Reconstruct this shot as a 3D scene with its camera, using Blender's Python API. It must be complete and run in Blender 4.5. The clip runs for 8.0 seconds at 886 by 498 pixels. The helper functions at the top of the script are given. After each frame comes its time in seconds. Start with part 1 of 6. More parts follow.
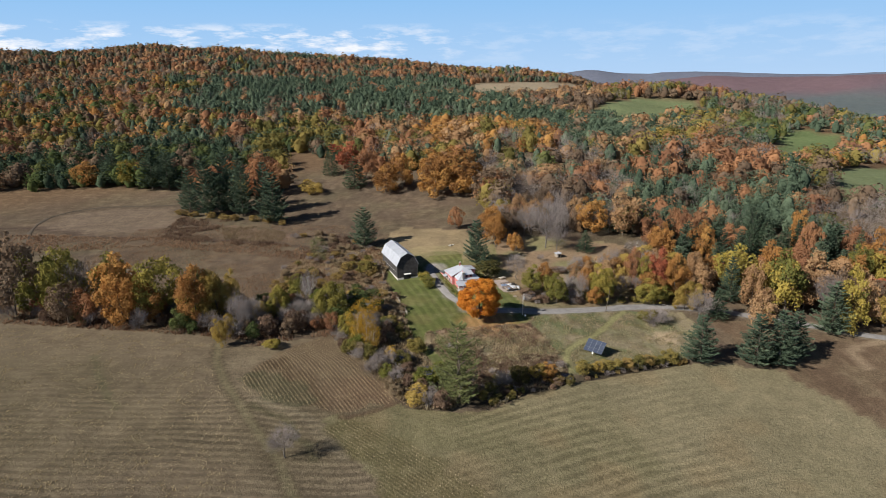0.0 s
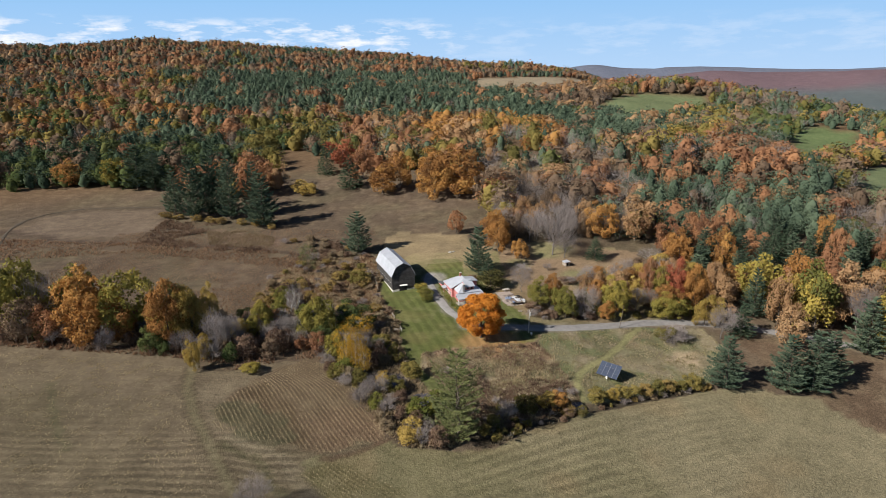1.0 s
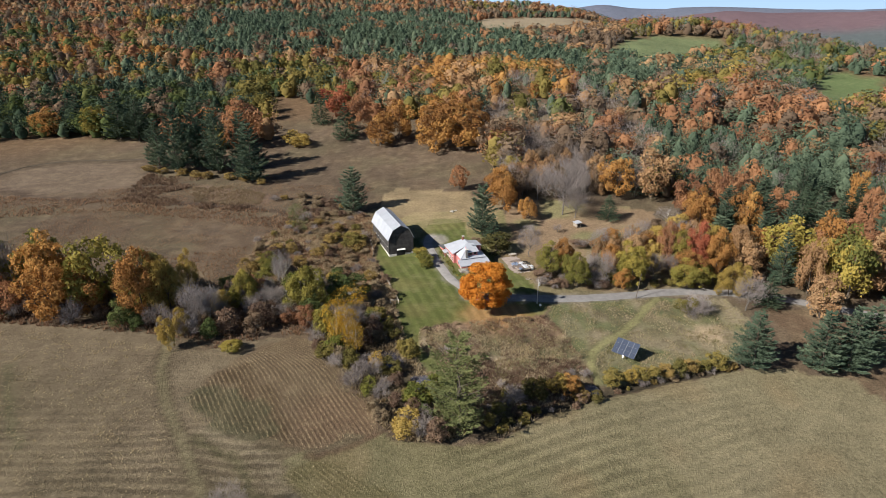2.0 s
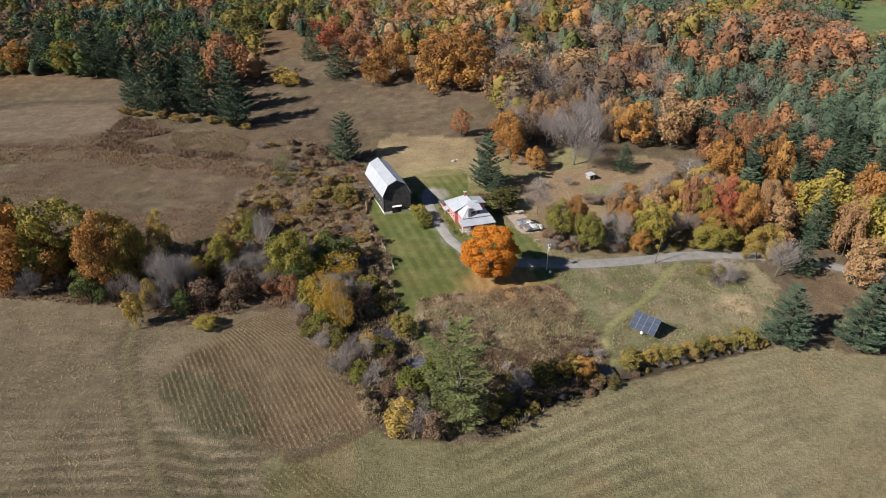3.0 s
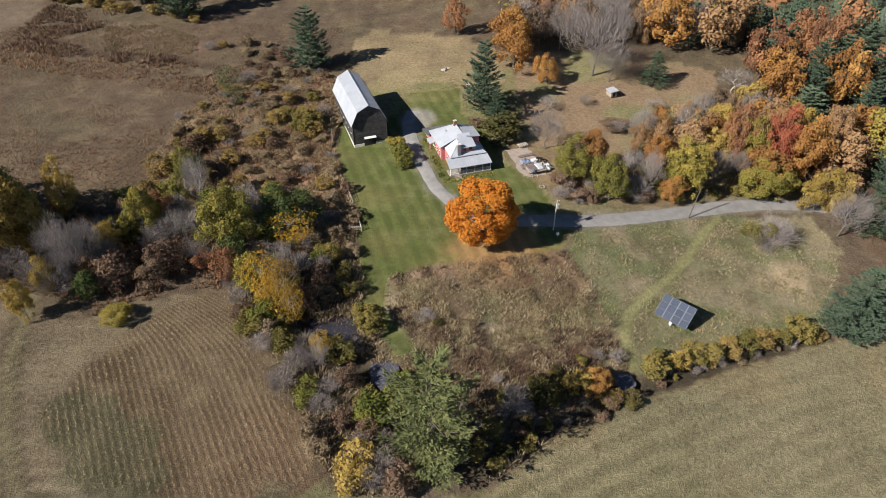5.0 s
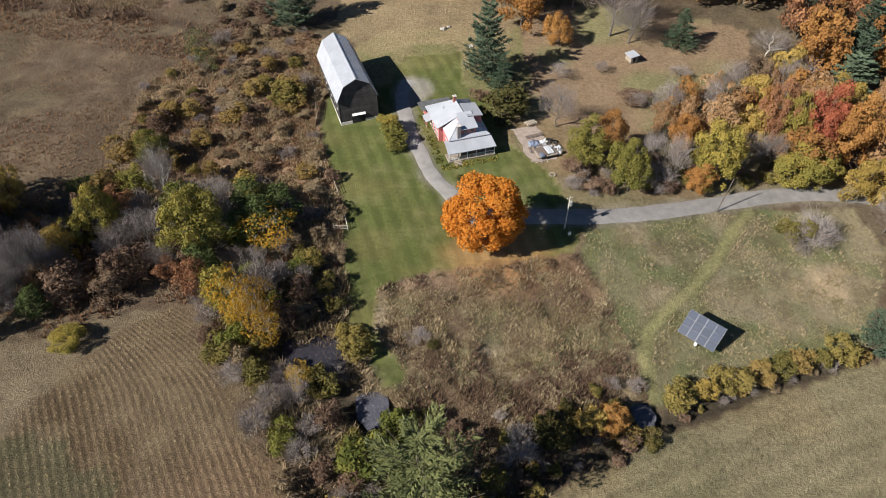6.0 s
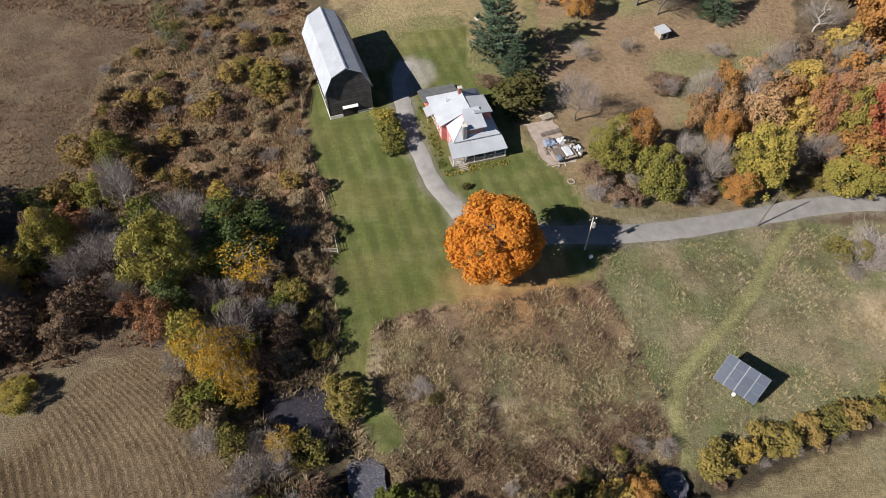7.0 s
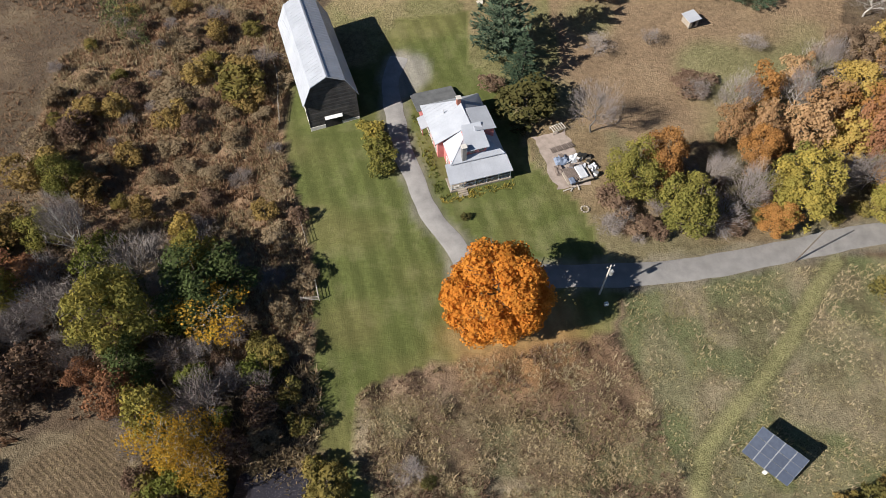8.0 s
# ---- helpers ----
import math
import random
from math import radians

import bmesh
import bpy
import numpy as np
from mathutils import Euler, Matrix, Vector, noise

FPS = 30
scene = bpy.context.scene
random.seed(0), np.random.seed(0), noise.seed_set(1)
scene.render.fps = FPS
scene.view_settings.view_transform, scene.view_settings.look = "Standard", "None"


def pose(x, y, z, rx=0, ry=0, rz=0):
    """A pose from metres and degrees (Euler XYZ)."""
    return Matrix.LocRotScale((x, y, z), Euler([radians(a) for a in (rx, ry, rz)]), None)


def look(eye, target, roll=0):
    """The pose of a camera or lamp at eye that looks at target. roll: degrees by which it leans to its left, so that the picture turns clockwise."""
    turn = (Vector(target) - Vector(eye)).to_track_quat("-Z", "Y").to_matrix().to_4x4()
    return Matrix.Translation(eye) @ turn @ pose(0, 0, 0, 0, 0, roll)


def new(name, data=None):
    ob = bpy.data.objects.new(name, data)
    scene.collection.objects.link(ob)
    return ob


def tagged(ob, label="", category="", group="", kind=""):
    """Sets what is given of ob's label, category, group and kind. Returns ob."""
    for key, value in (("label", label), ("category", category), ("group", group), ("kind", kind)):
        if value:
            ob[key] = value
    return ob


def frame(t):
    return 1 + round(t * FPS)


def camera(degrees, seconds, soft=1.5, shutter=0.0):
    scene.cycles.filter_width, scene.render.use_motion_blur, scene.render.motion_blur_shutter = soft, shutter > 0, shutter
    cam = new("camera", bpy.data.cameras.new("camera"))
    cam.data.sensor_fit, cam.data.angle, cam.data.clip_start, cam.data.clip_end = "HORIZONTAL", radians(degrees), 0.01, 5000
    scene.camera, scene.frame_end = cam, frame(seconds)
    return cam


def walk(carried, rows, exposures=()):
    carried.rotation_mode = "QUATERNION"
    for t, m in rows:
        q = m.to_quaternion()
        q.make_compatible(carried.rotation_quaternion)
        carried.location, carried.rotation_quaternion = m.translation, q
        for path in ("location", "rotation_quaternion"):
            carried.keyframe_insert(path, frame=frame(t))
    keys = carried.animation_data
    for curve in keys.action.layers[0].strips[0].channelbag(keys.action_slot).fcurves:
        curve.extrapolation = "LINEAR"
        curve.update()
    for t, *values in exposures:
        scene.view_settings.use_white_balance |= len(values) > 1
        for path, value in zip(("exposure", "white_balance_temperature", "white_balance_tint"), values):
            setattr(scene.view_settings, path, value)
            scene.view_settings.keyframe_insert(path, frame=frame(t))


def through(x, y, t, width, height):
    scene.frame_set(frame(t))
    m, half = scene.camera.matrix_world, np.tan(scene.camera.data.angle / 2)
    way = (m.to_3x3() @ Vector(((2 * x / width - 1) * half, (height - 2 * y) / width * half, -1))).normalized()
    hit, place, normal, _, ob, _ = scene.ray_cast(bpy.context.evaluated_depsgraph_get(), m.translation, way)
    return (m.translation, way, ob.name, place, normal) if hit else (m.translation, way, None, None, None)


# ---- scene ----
cam = camera(70.7, 8.0, soft=0.65)
METRES, EYE, TILT, LEAN, TURN = 166.7, 100.0, 5.0, 0.0, 0.0
ROWS = [
    (0.0, 0.0, 0.0, 0.0, -0.27, -20.37, 0.73),
    (0.5, 0.0043, 0.0635, -0.0061, -0.17, -20.35, 0.7),
    (1.0, 0.0079, 0.1253, -0.0124, -0.04, -20.81, 0.7),
    (1.5, 0.0105, 0.185, -0.0193, 0.12, -22.91, 0.69),
    (3.0, 0.0145, 0.3697, -0.0362, 0.47, -31.77, 0.67),
    (3.5, 0.0207, 0.4314, -0.0435, 0.6, -34.63, 0.68),
    (4.0, 0.0296, 0.4929, -0.0502, 0.74, -37.51, 0.7),
    (4.5, 0.0381, 0.5536, -0.057, 0.86, -40.39, 0.68),
    (6.0, 0.0469, 0.7359, -0.0721, 1.22, -49.22, 0.68),
    (6.5, 0.0443, 0.8001, -0.0773, 1.28, -52.13, 0.68),
    (7.0, 0.0421, 0.8649, -0.0841, 1.38, -54.99, 0.75),
    (7.5, 0.042, 0.9301, -0.0896, 1.37, -57.94, 0.8),
    (8.0, 0.044, 0.9929, -0.0961, 1.49, -60.75, 0.83),
]
walk(cam, [(t, pose(0, 0, EYE, TILT, LEAN, TURN) @ pose(METRES * x, METRES * y, METRES * z, 90 + pitch, roll, yaw)) for t, x, y, z, yaw, pitch, roll in ROWS], [(0.0, 0.56), (0.9, 0.59), (1.6, 0.76), (8.0, 0.78)])

# ---- world, sun, exposure ----
SUN_AZ, SUN_EL = math.atan2(-0.865, -0.502), radians(35)
world = bpy.data.worlds.new("sky")
scene.world = world
world.use_nodes = True
wn, wl = world.node_tree.nodes, world.node_tree.links
wn.clear()
sky = wn.new("ShaderNodeTexSky")
sky.sky_type, sky.sun_disc = "NISHITA", False
sky.sun_elevation, sky.sun_rotation = SUN_EL, SUN_AZ
sky.air_density, sky.dust_density, sky.ozone_density, sky.altitude = 1.0, 0.15, 3.0, 300
wco = wn.new("ShaderNodeTexCoord")
wsep = wn.new("ShaderNodeSeparateXYZ")
wl.new(wco.outputs["Generated"], wsep.inputs[0])
wmap = wn.new("ShaderNodeMapping")
wmap.inputs["Scale"].default_value = (15, 15, 62)
wl.new(wco.outputs["Generated"], wmap.inputs[0])
wnoise = wn.new("ShaderNodeTexNoise")
wnoise.inputs["Scale"].default_value, wnoise.inputs["Detail"].default_value, wnoise.inputs["Roughness"].default_value = 1.0, 8, 0.6
wl.new(wmap.outputs[0], wnoise.inputs["Vector"])


def wmath(op, a, b=None, clamp=False):
    n = wn.new("ShaderNodeMath")
    n.operation, n.use_clamp = op, clamp
    for k, v in enumerate((a, b)):
        if v is None:
            continue
        if isinstance(v, (int, float)):
            n.inputs[k].default_value = v
        else:
            wl.new(v, n.inputs[k])
    return n.outputs[0]


# low bank of fair-weather cloud over the ridge
band = wmath("MULTIPLY", wmath("SUBTRACT", wsep.outputs[2], 0.012), wmath("SUBTRACT", 0.08, wsep.outputs[2]))
band = wmath("MULTIPLY", band, 1100.0, True)
side = wmath("MULTIPLY", wmath("SUBTRACT", 0.06, wsep.outputs[0]), 6.0, True)
puff = wmath("MULTIPLY", wmath("SUBTRACT", wnoise.outputs[0], 0.485), 7.0, True)
cloud = wmath("MULTIPLY", wmath("MULTIPLY", puff, band), wmath("ADD", wmath("MULTIPLY", side, 0.75), 0.15))
# clear autumn air: the low sky pales evenly towards the horizon
wlow = wn.new("ShaderNodeMix")
wlow.data_type = "RGBA"
wl.new(wmath("MULTIPLY", wsep.outputs[2], 7.0, True), wlow.inputs["Factor"])
wlow.inputs["A"].default_value = (6.2, 8.9, 12.5, 1)
wlow.inputs["B"].default_value = (3.3, 7.1, 12.1, 1)
wtint = wn.new("ShaderNodeMix")
wtint.data_type = "RGBA"
wl.new(wmath("MULTIPLY", wmath("SUBTRACT", 0.26, wsep.outputs[2]), 7.0, True), wtint.inputs["Factor"])
wdeep = wn.new("ShaderNodeMix")
wdeep.data_type, wdeep.blend_type = "RGBA", "MULTIPLY"
wdeep.inputs["Factor"].default_value = 1.0
wdeep.inputs["B"].default_value = (0.5, 0.55, 0.62, 1)
wl.new(sky.outputs[0], wdeep.inputs["A"])
wl.new(wdeep.outputs["Result"], wtint.inputs["A"])
wl.new(wlow.outputs["Result"], wtint.inputs["B"])
wmix = wn.new("ShaderNodeMix")
wmix.data_type = "RGBA"
wl.new(cloud, wmix.inputs["Factor"])
wl.new(wtint.outputs["Result"], wmix.inputs["A"])
wmix.inputs["B"].default_value = (13.4, 13.5, 14.0, 1)
wbg = wn.new("ShaderNodeBackground")
wbg.inputs["Strength"].default_value = 0.05
wl.new(wmix.outputs["Result"], wbg.inputs["Color"])
wout = wn.new("ShaderNodeOutputWorld")
wl.new(wbg.outputs[0], wout.inputs["Surface"])

sun = new("sun", bpy.data.lights.new("sun", "SUN"))
sun.data.energy, sun.data.angle, sun.data.color = 5.0, radians(0.53), (1.0, 0.938, 0.853)
sun_way = Vector((math.cos(SUN_EL) * math.sin(SUN_AZ), math.cos(SUN_EL) * math.cos(SUN_AZ), math.sin(SUN_EL)))
sun.matrix_world = look(sun_way * 400, (0, 0, 0))

# ---- materials ----


class Nodes:
    """A node material with short calls."""

    def __init__(self, name):
        self.m = bpy.data.materials.new(name)
        self.m.use_nodes = True
        self.t = self.m.node_tree
        self.t.nodes.clear()
        self.out = self.t.nodes.new("ShaderNodeOutputMaterial")

    def node(self, kind, **sockets):
        n = self.t.nodes.new("ShaderNode" + kind)
        self.put(n, sockets)
        return n

    def put(self, n, sockets):
        for k, v in sockets.items():
            s = n.inputs[int(k[1:])] if k[0] == "i" and k[1:].isdigit() else n.inputs[k.replace("_", " ")]
            if isinstance(v, bpy.types.NodeSocket):
                self.t.links.new(v, s)
            else:
                s.default_value = v

    def math(self, op, a, b=0.0, clamp=False):
        n = self.t.nodes.new("ShaderNodeMath")
        n.operation, n.use_clamp = op, clamp
        self.put(n, {"i0": a, "i1": b})
        return n.outputs[0]

    def mix(self, fac, a, b, blend="MIX"):
        n = self.t.nodes.new("ShaderNodeMix")
        n.data_type, n.blend_type = "RGBA", blend
        self.put(n, {"Factor": fac, "A": a if isinstance(a, bpy.types.NodeSocket) else (*a, 1), "B": b if isinstance(b, bpy.types.NodeSocket) else (*b, 1)})
        return n.outputs["Result"]

    def noise(self, vec, scale, detail=3.0, rough=0.55):
        n = self.node("TexNoise", Vector=vec, Scale=scale, Detail=detail, Roughness=rough)
        return n.outputs[0]

    def end(self, color, rough=0.8, metal=0.0, bump=None, strength=0.4, dist=0.05, spec=0.3, **more):
        b = self.node("BsdfPrincipled", Base_Color=color if isinstance(color, bpy.types.NodeSocket) else (*color, 1), Roughness=rough, Metallic=metal, **more)
        b.inputs["Specular IOR Level"].default_value = spec
        if bump is not None:
            bn = self.node("Bump", Height=bump, Strength=strength, Distance=dist)
            self.t.links.new(bn.outputs[0], b.inputs["Normal"])
        self.t.links.new(b.outputs[0], self.out.inputs[0])
        return self.m


def plain(name, c1, c2, scale=1.0, fine=12.0, rough=0.8, metal=0.0, strength=0.3, dist=0.03, spec=0.3):
    """Two-tone mottled surface with fine grain and relief, in metres."""
    n = Nodes(name)
    p = n.node("TexCoord").outputs["Object"]
    big, small = n.noise(p, scale, 4), n.noise(p, fine, 3)
    f = n.math("ADD", n.math("MULTIPLY", big, 0.75), n.math("MULTIPLY", small, 0.4))
    f = n.math("MULTIPLY", n.math("SUBTRACT", f, 0.36), 2.6, True)
    c = n.mix(f, c1, c2)
    r = n.node("ObjectInfo").outputs["Random"]
    c = n.mix(0.35, c, n.mix(r, (0.35, 0.35, 0.35), (0.65, 0.65, 0.65)), "OVERLAY")
    return n.end(c, rough, metal, small, strength, dist, spec)


def foliage(name, c1, c2, c3, through=0.27):
    """Leaves: each sprig and each tree takes its own tone between the three colours."""
    n = Nodes(name)
    c1, c2, c3 = (tuple(1.12 * v for v in c) for c in (c1, c2, c3))
    isl = n.node("NewGeometry").outputs["Random Per Island"]
    tone = n.node("Attribute")
    tone.attribute_name = "tone"
    own = n.math("FRACT", n.math("ADD", tone.outputs["Fac"], n.node("ObjectInfo").outputs["Random"]))
    f = n.math("ADD", n.math("MULTIPLY", isl, 0.24), n.math("MULTIPLY", own, 0.76))
    c = n.mix(n.math("MULTIPLY", f, 2.0, True), c1, c2)
    c = n.mix(n.math("SUBTRACT", n.math("MULTIPLY", f, 2.0), 1.0, True), c, c3)
    d = n.node("BsdfDiffuse", Color=c, Roughness=0.4)
    t = n.node("BsdfTranslucent", Color=c)
    s = n.node("MixShader", Fac=through)
    n.t.links.new(d.outputs[0], s.inputs[1])
    n.t.links.new(t.outputs[0], s.inputs[2])
    n.t.links.new(s.outputs[0], n.out.inputs[0])
    return n.m


LEAF = {
    "maple": foliage("maple_leaves", (0.4, 0.14, 0.024), (0.54, 0.225, 0.04), (0.6, 0.3, 0.06), 0.4),
    "orange": foliage("orange_leaves", (0.19, 0.098, 0.04), (0.33, 0.168, 0.058), (0.45, 0.26, 0.085)),
    "tan": foliage("tan_leaves", (0.21, 0.125, 0.066), (0.31, 0.19, 0.1), (0.4, 0.265, 0.145)),
    "rust": foliage("rust_leaves", (0.16, 0.082, 0.05), (0.275, 0.14, 0.076), (0.38, 0.2, 0.1)),
    "red": foliage("red_leaves", (0.22, 0.06, 0.04), (0.32, 0.105, 0.06), (0.4, 0.16, 0.085)),
    "gold": foliage("gold_leaves", (0.2, 0.148, 0.046), (0.32, 0.228, 0.064), (0.42, 0.31, 0.1)),
    "birch": foliage("birch_leaves", (0.28, 0.18, 0.035), (0.46, 0.28, 0.04), (0.52, 0.36, 0.08), 0.4),
    "olive": foliage("olive_leaves", (0.095, 0.105, 0.034), (0.205, 0.185, 0.05), (0.38, 0.29, 0.072)),
    "hedge": foliage("hedge_leaves", (0.085, 0.082, 0.03), (0.165, 0.14, 0.045), (0.28, 0.215, 0.07)),
    "green": foliage("green_leaves", (0.055, 0.078, 0.03), (0.09, 0.112, 0.042), (0.145, 0.15, 0.055)),
    "bushgreen": foliage("bush_leaves", (0.07, 0.085, 0.025), (0.13, 0.14, 0.035), (0.20, 0.19, 0.05)),
    "brown": foliage("brown_leaves", (0.105, 0.075, 0.053), (0.165, 0.117, 0.08), (0.235, 0.17, 0.115)),
    "grey": foliage("bare_twigs", (0.16, 0.137, 0.128), (0.225, 0.195, 0.182), (0.3, 0.265, 0.25), 0.05),
    "pine": foliage("pine_needles", (0.044, 0.066, 0.046), (0.074, 0.104, 0.069), (0.125, 0.162, 0.104), 0.15),
    "pinelight": foliage("pale_pine_needles", (0.1, 0.115, 0.05), (0.165, 0.178, 0.076), (0.25, 0.25, 0.115), 0.2),
    "spruce": foliage("spruce_needles", (0.035, 0.055, 0.036), (0.055, 0.08, 0.05), (0.085, 0.11, 0.065), 0.12),
    "cedar": foliage("cedar_leaves", (0.05, 0.05, 0.02), (0.09, 0.08, 0.03), (0.16, 0.11, 0.035), 0.15),
    "willow": foliage("willow_leaves", (0.17, 0.12, 0.05), (0.27, 0.19, 0.07), (0.36, 0.27, 0.1)),
    "scrub": foliage("scrub_leaves", (0.1, 0.066, 0.05), (0.165, 0.11, 0.078), (0.24, 0.168, 0.115)),
    "fawn": foliage("fawn_leaves", (0.16, 0.118, 0.075), (0.235, 0.178, 0.112), (0.315, 0.25, 0.165)),
    "dry": foliage("dry_stems", (0.23, 0.175, 0.105), (0.35, 0.28, 0.18), (0.47, 0.4, 0.27), 0.42),
    "russet": foliage("russet_stems", (0.17, 0.1, 0.064), (0.26, 0.165, 0.105), (0.36, 0.25, 0.165), 0.42),
    "grass": foliage("meadow_grass_blades", (0.17, 0.16, 0.075), (0.26, 0.23, 0.12), (0.37, 0.32, 0.185), 0.42),
    "straw": foliage("straw_stems", (0.27, 0.215, 0.13), (0.38, 0.31, 0.19), (0.5, 0.42, 0.28), 0.42),
}
BARK = plain("bark", (0.07, 0.055, 0.045), (0.15, 0.125, 0.10), 1.5, 14, 0.9, strength=0.6)
GREY_BARK = plain("grey_bark", (0.085, 0.075, 0.068), (0.18, 0.165, 0.15), 2.0, 14, 0.85)
PALE_BARK = plain("pale_bark", (0.30, 0.28, 0.25), (0.62, 0.60, 0.56), 2.5, 16, 0.8)


def terrain_material():
    """Ground: the land colour, far haze painted in, and the tilled or mown rows come with the mesh, grain and patches
    from noise.
    """
    n = Nodes("ground_cover")
    p = n.node("NewGeometry").outputs["Position"]
    soil_haze, row = n.node("Attribute"), n.node("Attribute")
    soil_haze.attribute_name, row.attribute_name = "soil_haze", "rows"
    c = soil_haze.outputs["Color"]
    n1, n2, n3, n4 = n.noise(p, 0.035, 4), n.noise(p, 0.22, 5, 0.62), n.noise(p, 1.3, 5, 0.7), n.noise(p, 5.0, 3, 0.7)
    sep = n.node("SeparateColor", Color=row.outputs["Color"])
    coarse = n.math("SUBTRACT", 1.0, n.math("MULTIPLY", sep.outputs[2], 0.65))
    fine = n.math("ADD", n.math("MULTIPLY", n3, 0.75), n.math("MULTIPLY", n4, 0.55))
    fine = n.math("ADD", n.math("MULTIPLY", n.math("MULTIPLY", n.math("SUBTRACT", fine, 0.65), coarse), 2.3), 0.65)
    f = n.math("ADD", n.math("ADD", n.math("MULTIPLY", n1, 0.6), n.math("MULTIPLY", n2, 0.7)), fine)
    f = n.math("SUBTRACT", f, 0.25)
    wobble = n.math("ADD", sep.outputs[0], n.math("MULTIPLY", n2, 0.5))
    wave = n.math("MULTIPLY", n.math("SINE", n.math("MULTIPLY", wobble, 2 * math.pi)), 1.7)
    wave = n.math("MAXIMUM", n.math("MINIMUM", wave, 1.0), -1.0)
    broken = n.math("MULTIPLY", n.math("SUBTRACT", n3, 0.22), 2.0, True)
    f = n.math("ADD", f, n.math("MULTIPLY", wave, n.math("MULTIPLY", sep.outputs[1], broken)))
    v = n.node("CombineXYZ", X=f, Y=f, Z=f)
    m = n.t.nodes.new("ShaderNodeMix")
    m.data_type, m.blend_type = "RGBA", "MULTIPLY"
    n.put(m, {"Factor": 1.0, "A": c, "B": v.outputs[0]})
    c2 = n.mix(n.math("MULTIPLY", n.math("SUBTRACT", n2, 0.5), 1.1, True), m.outputs["Result"], (0.27, 0.22, 0.14))
    hgt = n.math("MULTIPLY", n.math("ADD", n.math("MULTIPLY", n3, 0.7), n.math("MULTIPLY", n4, 0.5)), coarse)
    return n.end(c2, 0.95, 0.0, hgt, 0.9, 0.45, 0.1)


GROUND = terrain_material()
GRAVEL = plain("gravel", (0.185, 0.178, 0.175), (0.29, 0.278, 0.27), 0.5, 9, 0.95, strength=0.5, dist=0.05)
_w = Nodes("still_leaf_strewn_water")
_p = _w.node("TexCoord").outputs["Object"]
_flecks = _w.math("MULTIPLY", _w.math("SUBTRACT", _w.noise(_p, 6.5, 4, 0.75), 0.55), 11.0, True)
_c = _w.mix(_flecks, _w.mix(_w.noise(_p, 0.6, 4), (0.035, 0.038, 0.055), (0.085, 0.085, 0.11)), (0.4, 0.38, 0.37))
WATER = _w.end(_c, _w.math("ADD", _w.math("MULTIPLY", _flecks, 0.6), 0.12), 0, _w.noise(_p, 3.5, 3), 0.25, 0.05, 0.6)
_d = Nodes("dark_leaf_strewn_water")
_p = _d.node("TexCoord").outputs["Object"]
_flecks = _d.math("MULTIPLY", _d.math("SUBTRACT", _d.noise(_p, 6.0, 5, 0.75), 0.60), 14.0, True)
_c = _d.mix(_flecks, _d.mix(_d.noise(_p, 0.5, 4), (0.016, 0.016, 0.022), (0.045, 0.042, 0.052)), (0.28, 0.26, 0.27))
DARK_WATER = _d.end(_c, _d.math("ADD", _d.math("MULTIPLY", _flecks, 0.6), 0.2), 0, _d.noise(_p, 3.5, 3), 0.25, 0.05, 0.5)
METAL_ROOF = plain("pale_metal_roof", (0.33, 0.35, 0.395), (0.44, 0.465, 0.515), 0.35, 5, 0.5, 0.15, 0.1, 0.01, 0.5)
DARK_ROOF = plain("grey_shingle_roof", (0.09, 0.095, 0.10), (0.15, 0.155, 0.16), 0.8, 12, 0.85)
BOARD = plain("weathered_black_boards", (0.028, 0.026, 0.026), (0.085, 0.08, 0.078), 0.7, 9, 0.9, strength=0.6)
CONCRETE = plain("pale_concrete", (0.42, 0.40, 0.37), (0.62, 0.60, 0.56), 0.8, 9, 0.9)
WHITE = plain("white_paint", (0.68, 0.68, 0.66), (0.82, 0.82, 0.80), 1.2, 14, 0.55)
RED = plain("faded_red_clapboard", (0.38, 0.115, 0.115), (0.52, 0.22, 0.21), 0.6, 9, 0.75)
BRICK = plain("red_brick", (0.20, 0.07, 0.05), (0.32, 0.14, 0.10), 3.0, 18, 0.9)
BLACK = plain("dark_opening", (0.012, 0.012, 0.012), (0.03, 0.03, 0.03), 1, 8, 0.9)
WOOD = plain("grey_weathered_wood", (0.20, 0.17, 0.14), (0.36, 0.32, 0.27), 1.5, 18, 0.85)
STEEL = plain("galvanised_steel", (0.45, 0.46, 0.47), (0.6, 0.61, 0.62), 2, 20, 0.4, 0.7)
PANEL = plain("blue_black_solar_cells", (0.034, 0.043, 0.07), (0.054, 0.068, 0.1), 3, 30, 0.22, 0.0, 0.02, 0.002, 0.5)
_g = Nodes("window_glass")
GLASS = _g.end((0.02, 0.025, 0.03), 0.06, 0, None, spec=0.8)

# ---- helpers of this scene ----


def smooth(a, b, v):
    t = np.clip((np.asarray(v, float) - a) / (b - a), 0, 1)
    return t * t * (3 - 2 * t)


def segment_distance(x, y, line):
    """The distance from each place to a chain of plan points."""
    x, y = np.asarray(x, float), np.asarray(y, float)
    best = np.full(np.broadcast(x, y).shape, 1e9)
    for (ax, ay), (bx, by) in zip(line[:-1], line[1:]):
        dx, dy = bx - ax, by - ay
        k = np.clip(((x - ax) * dx + (y - ay) * dy) / (dx * dx + dy * dy), 0, 1)
        best = np.minimum(best, np.hypot(x - ax - k * dx, y - ay - k * dy))
    return best


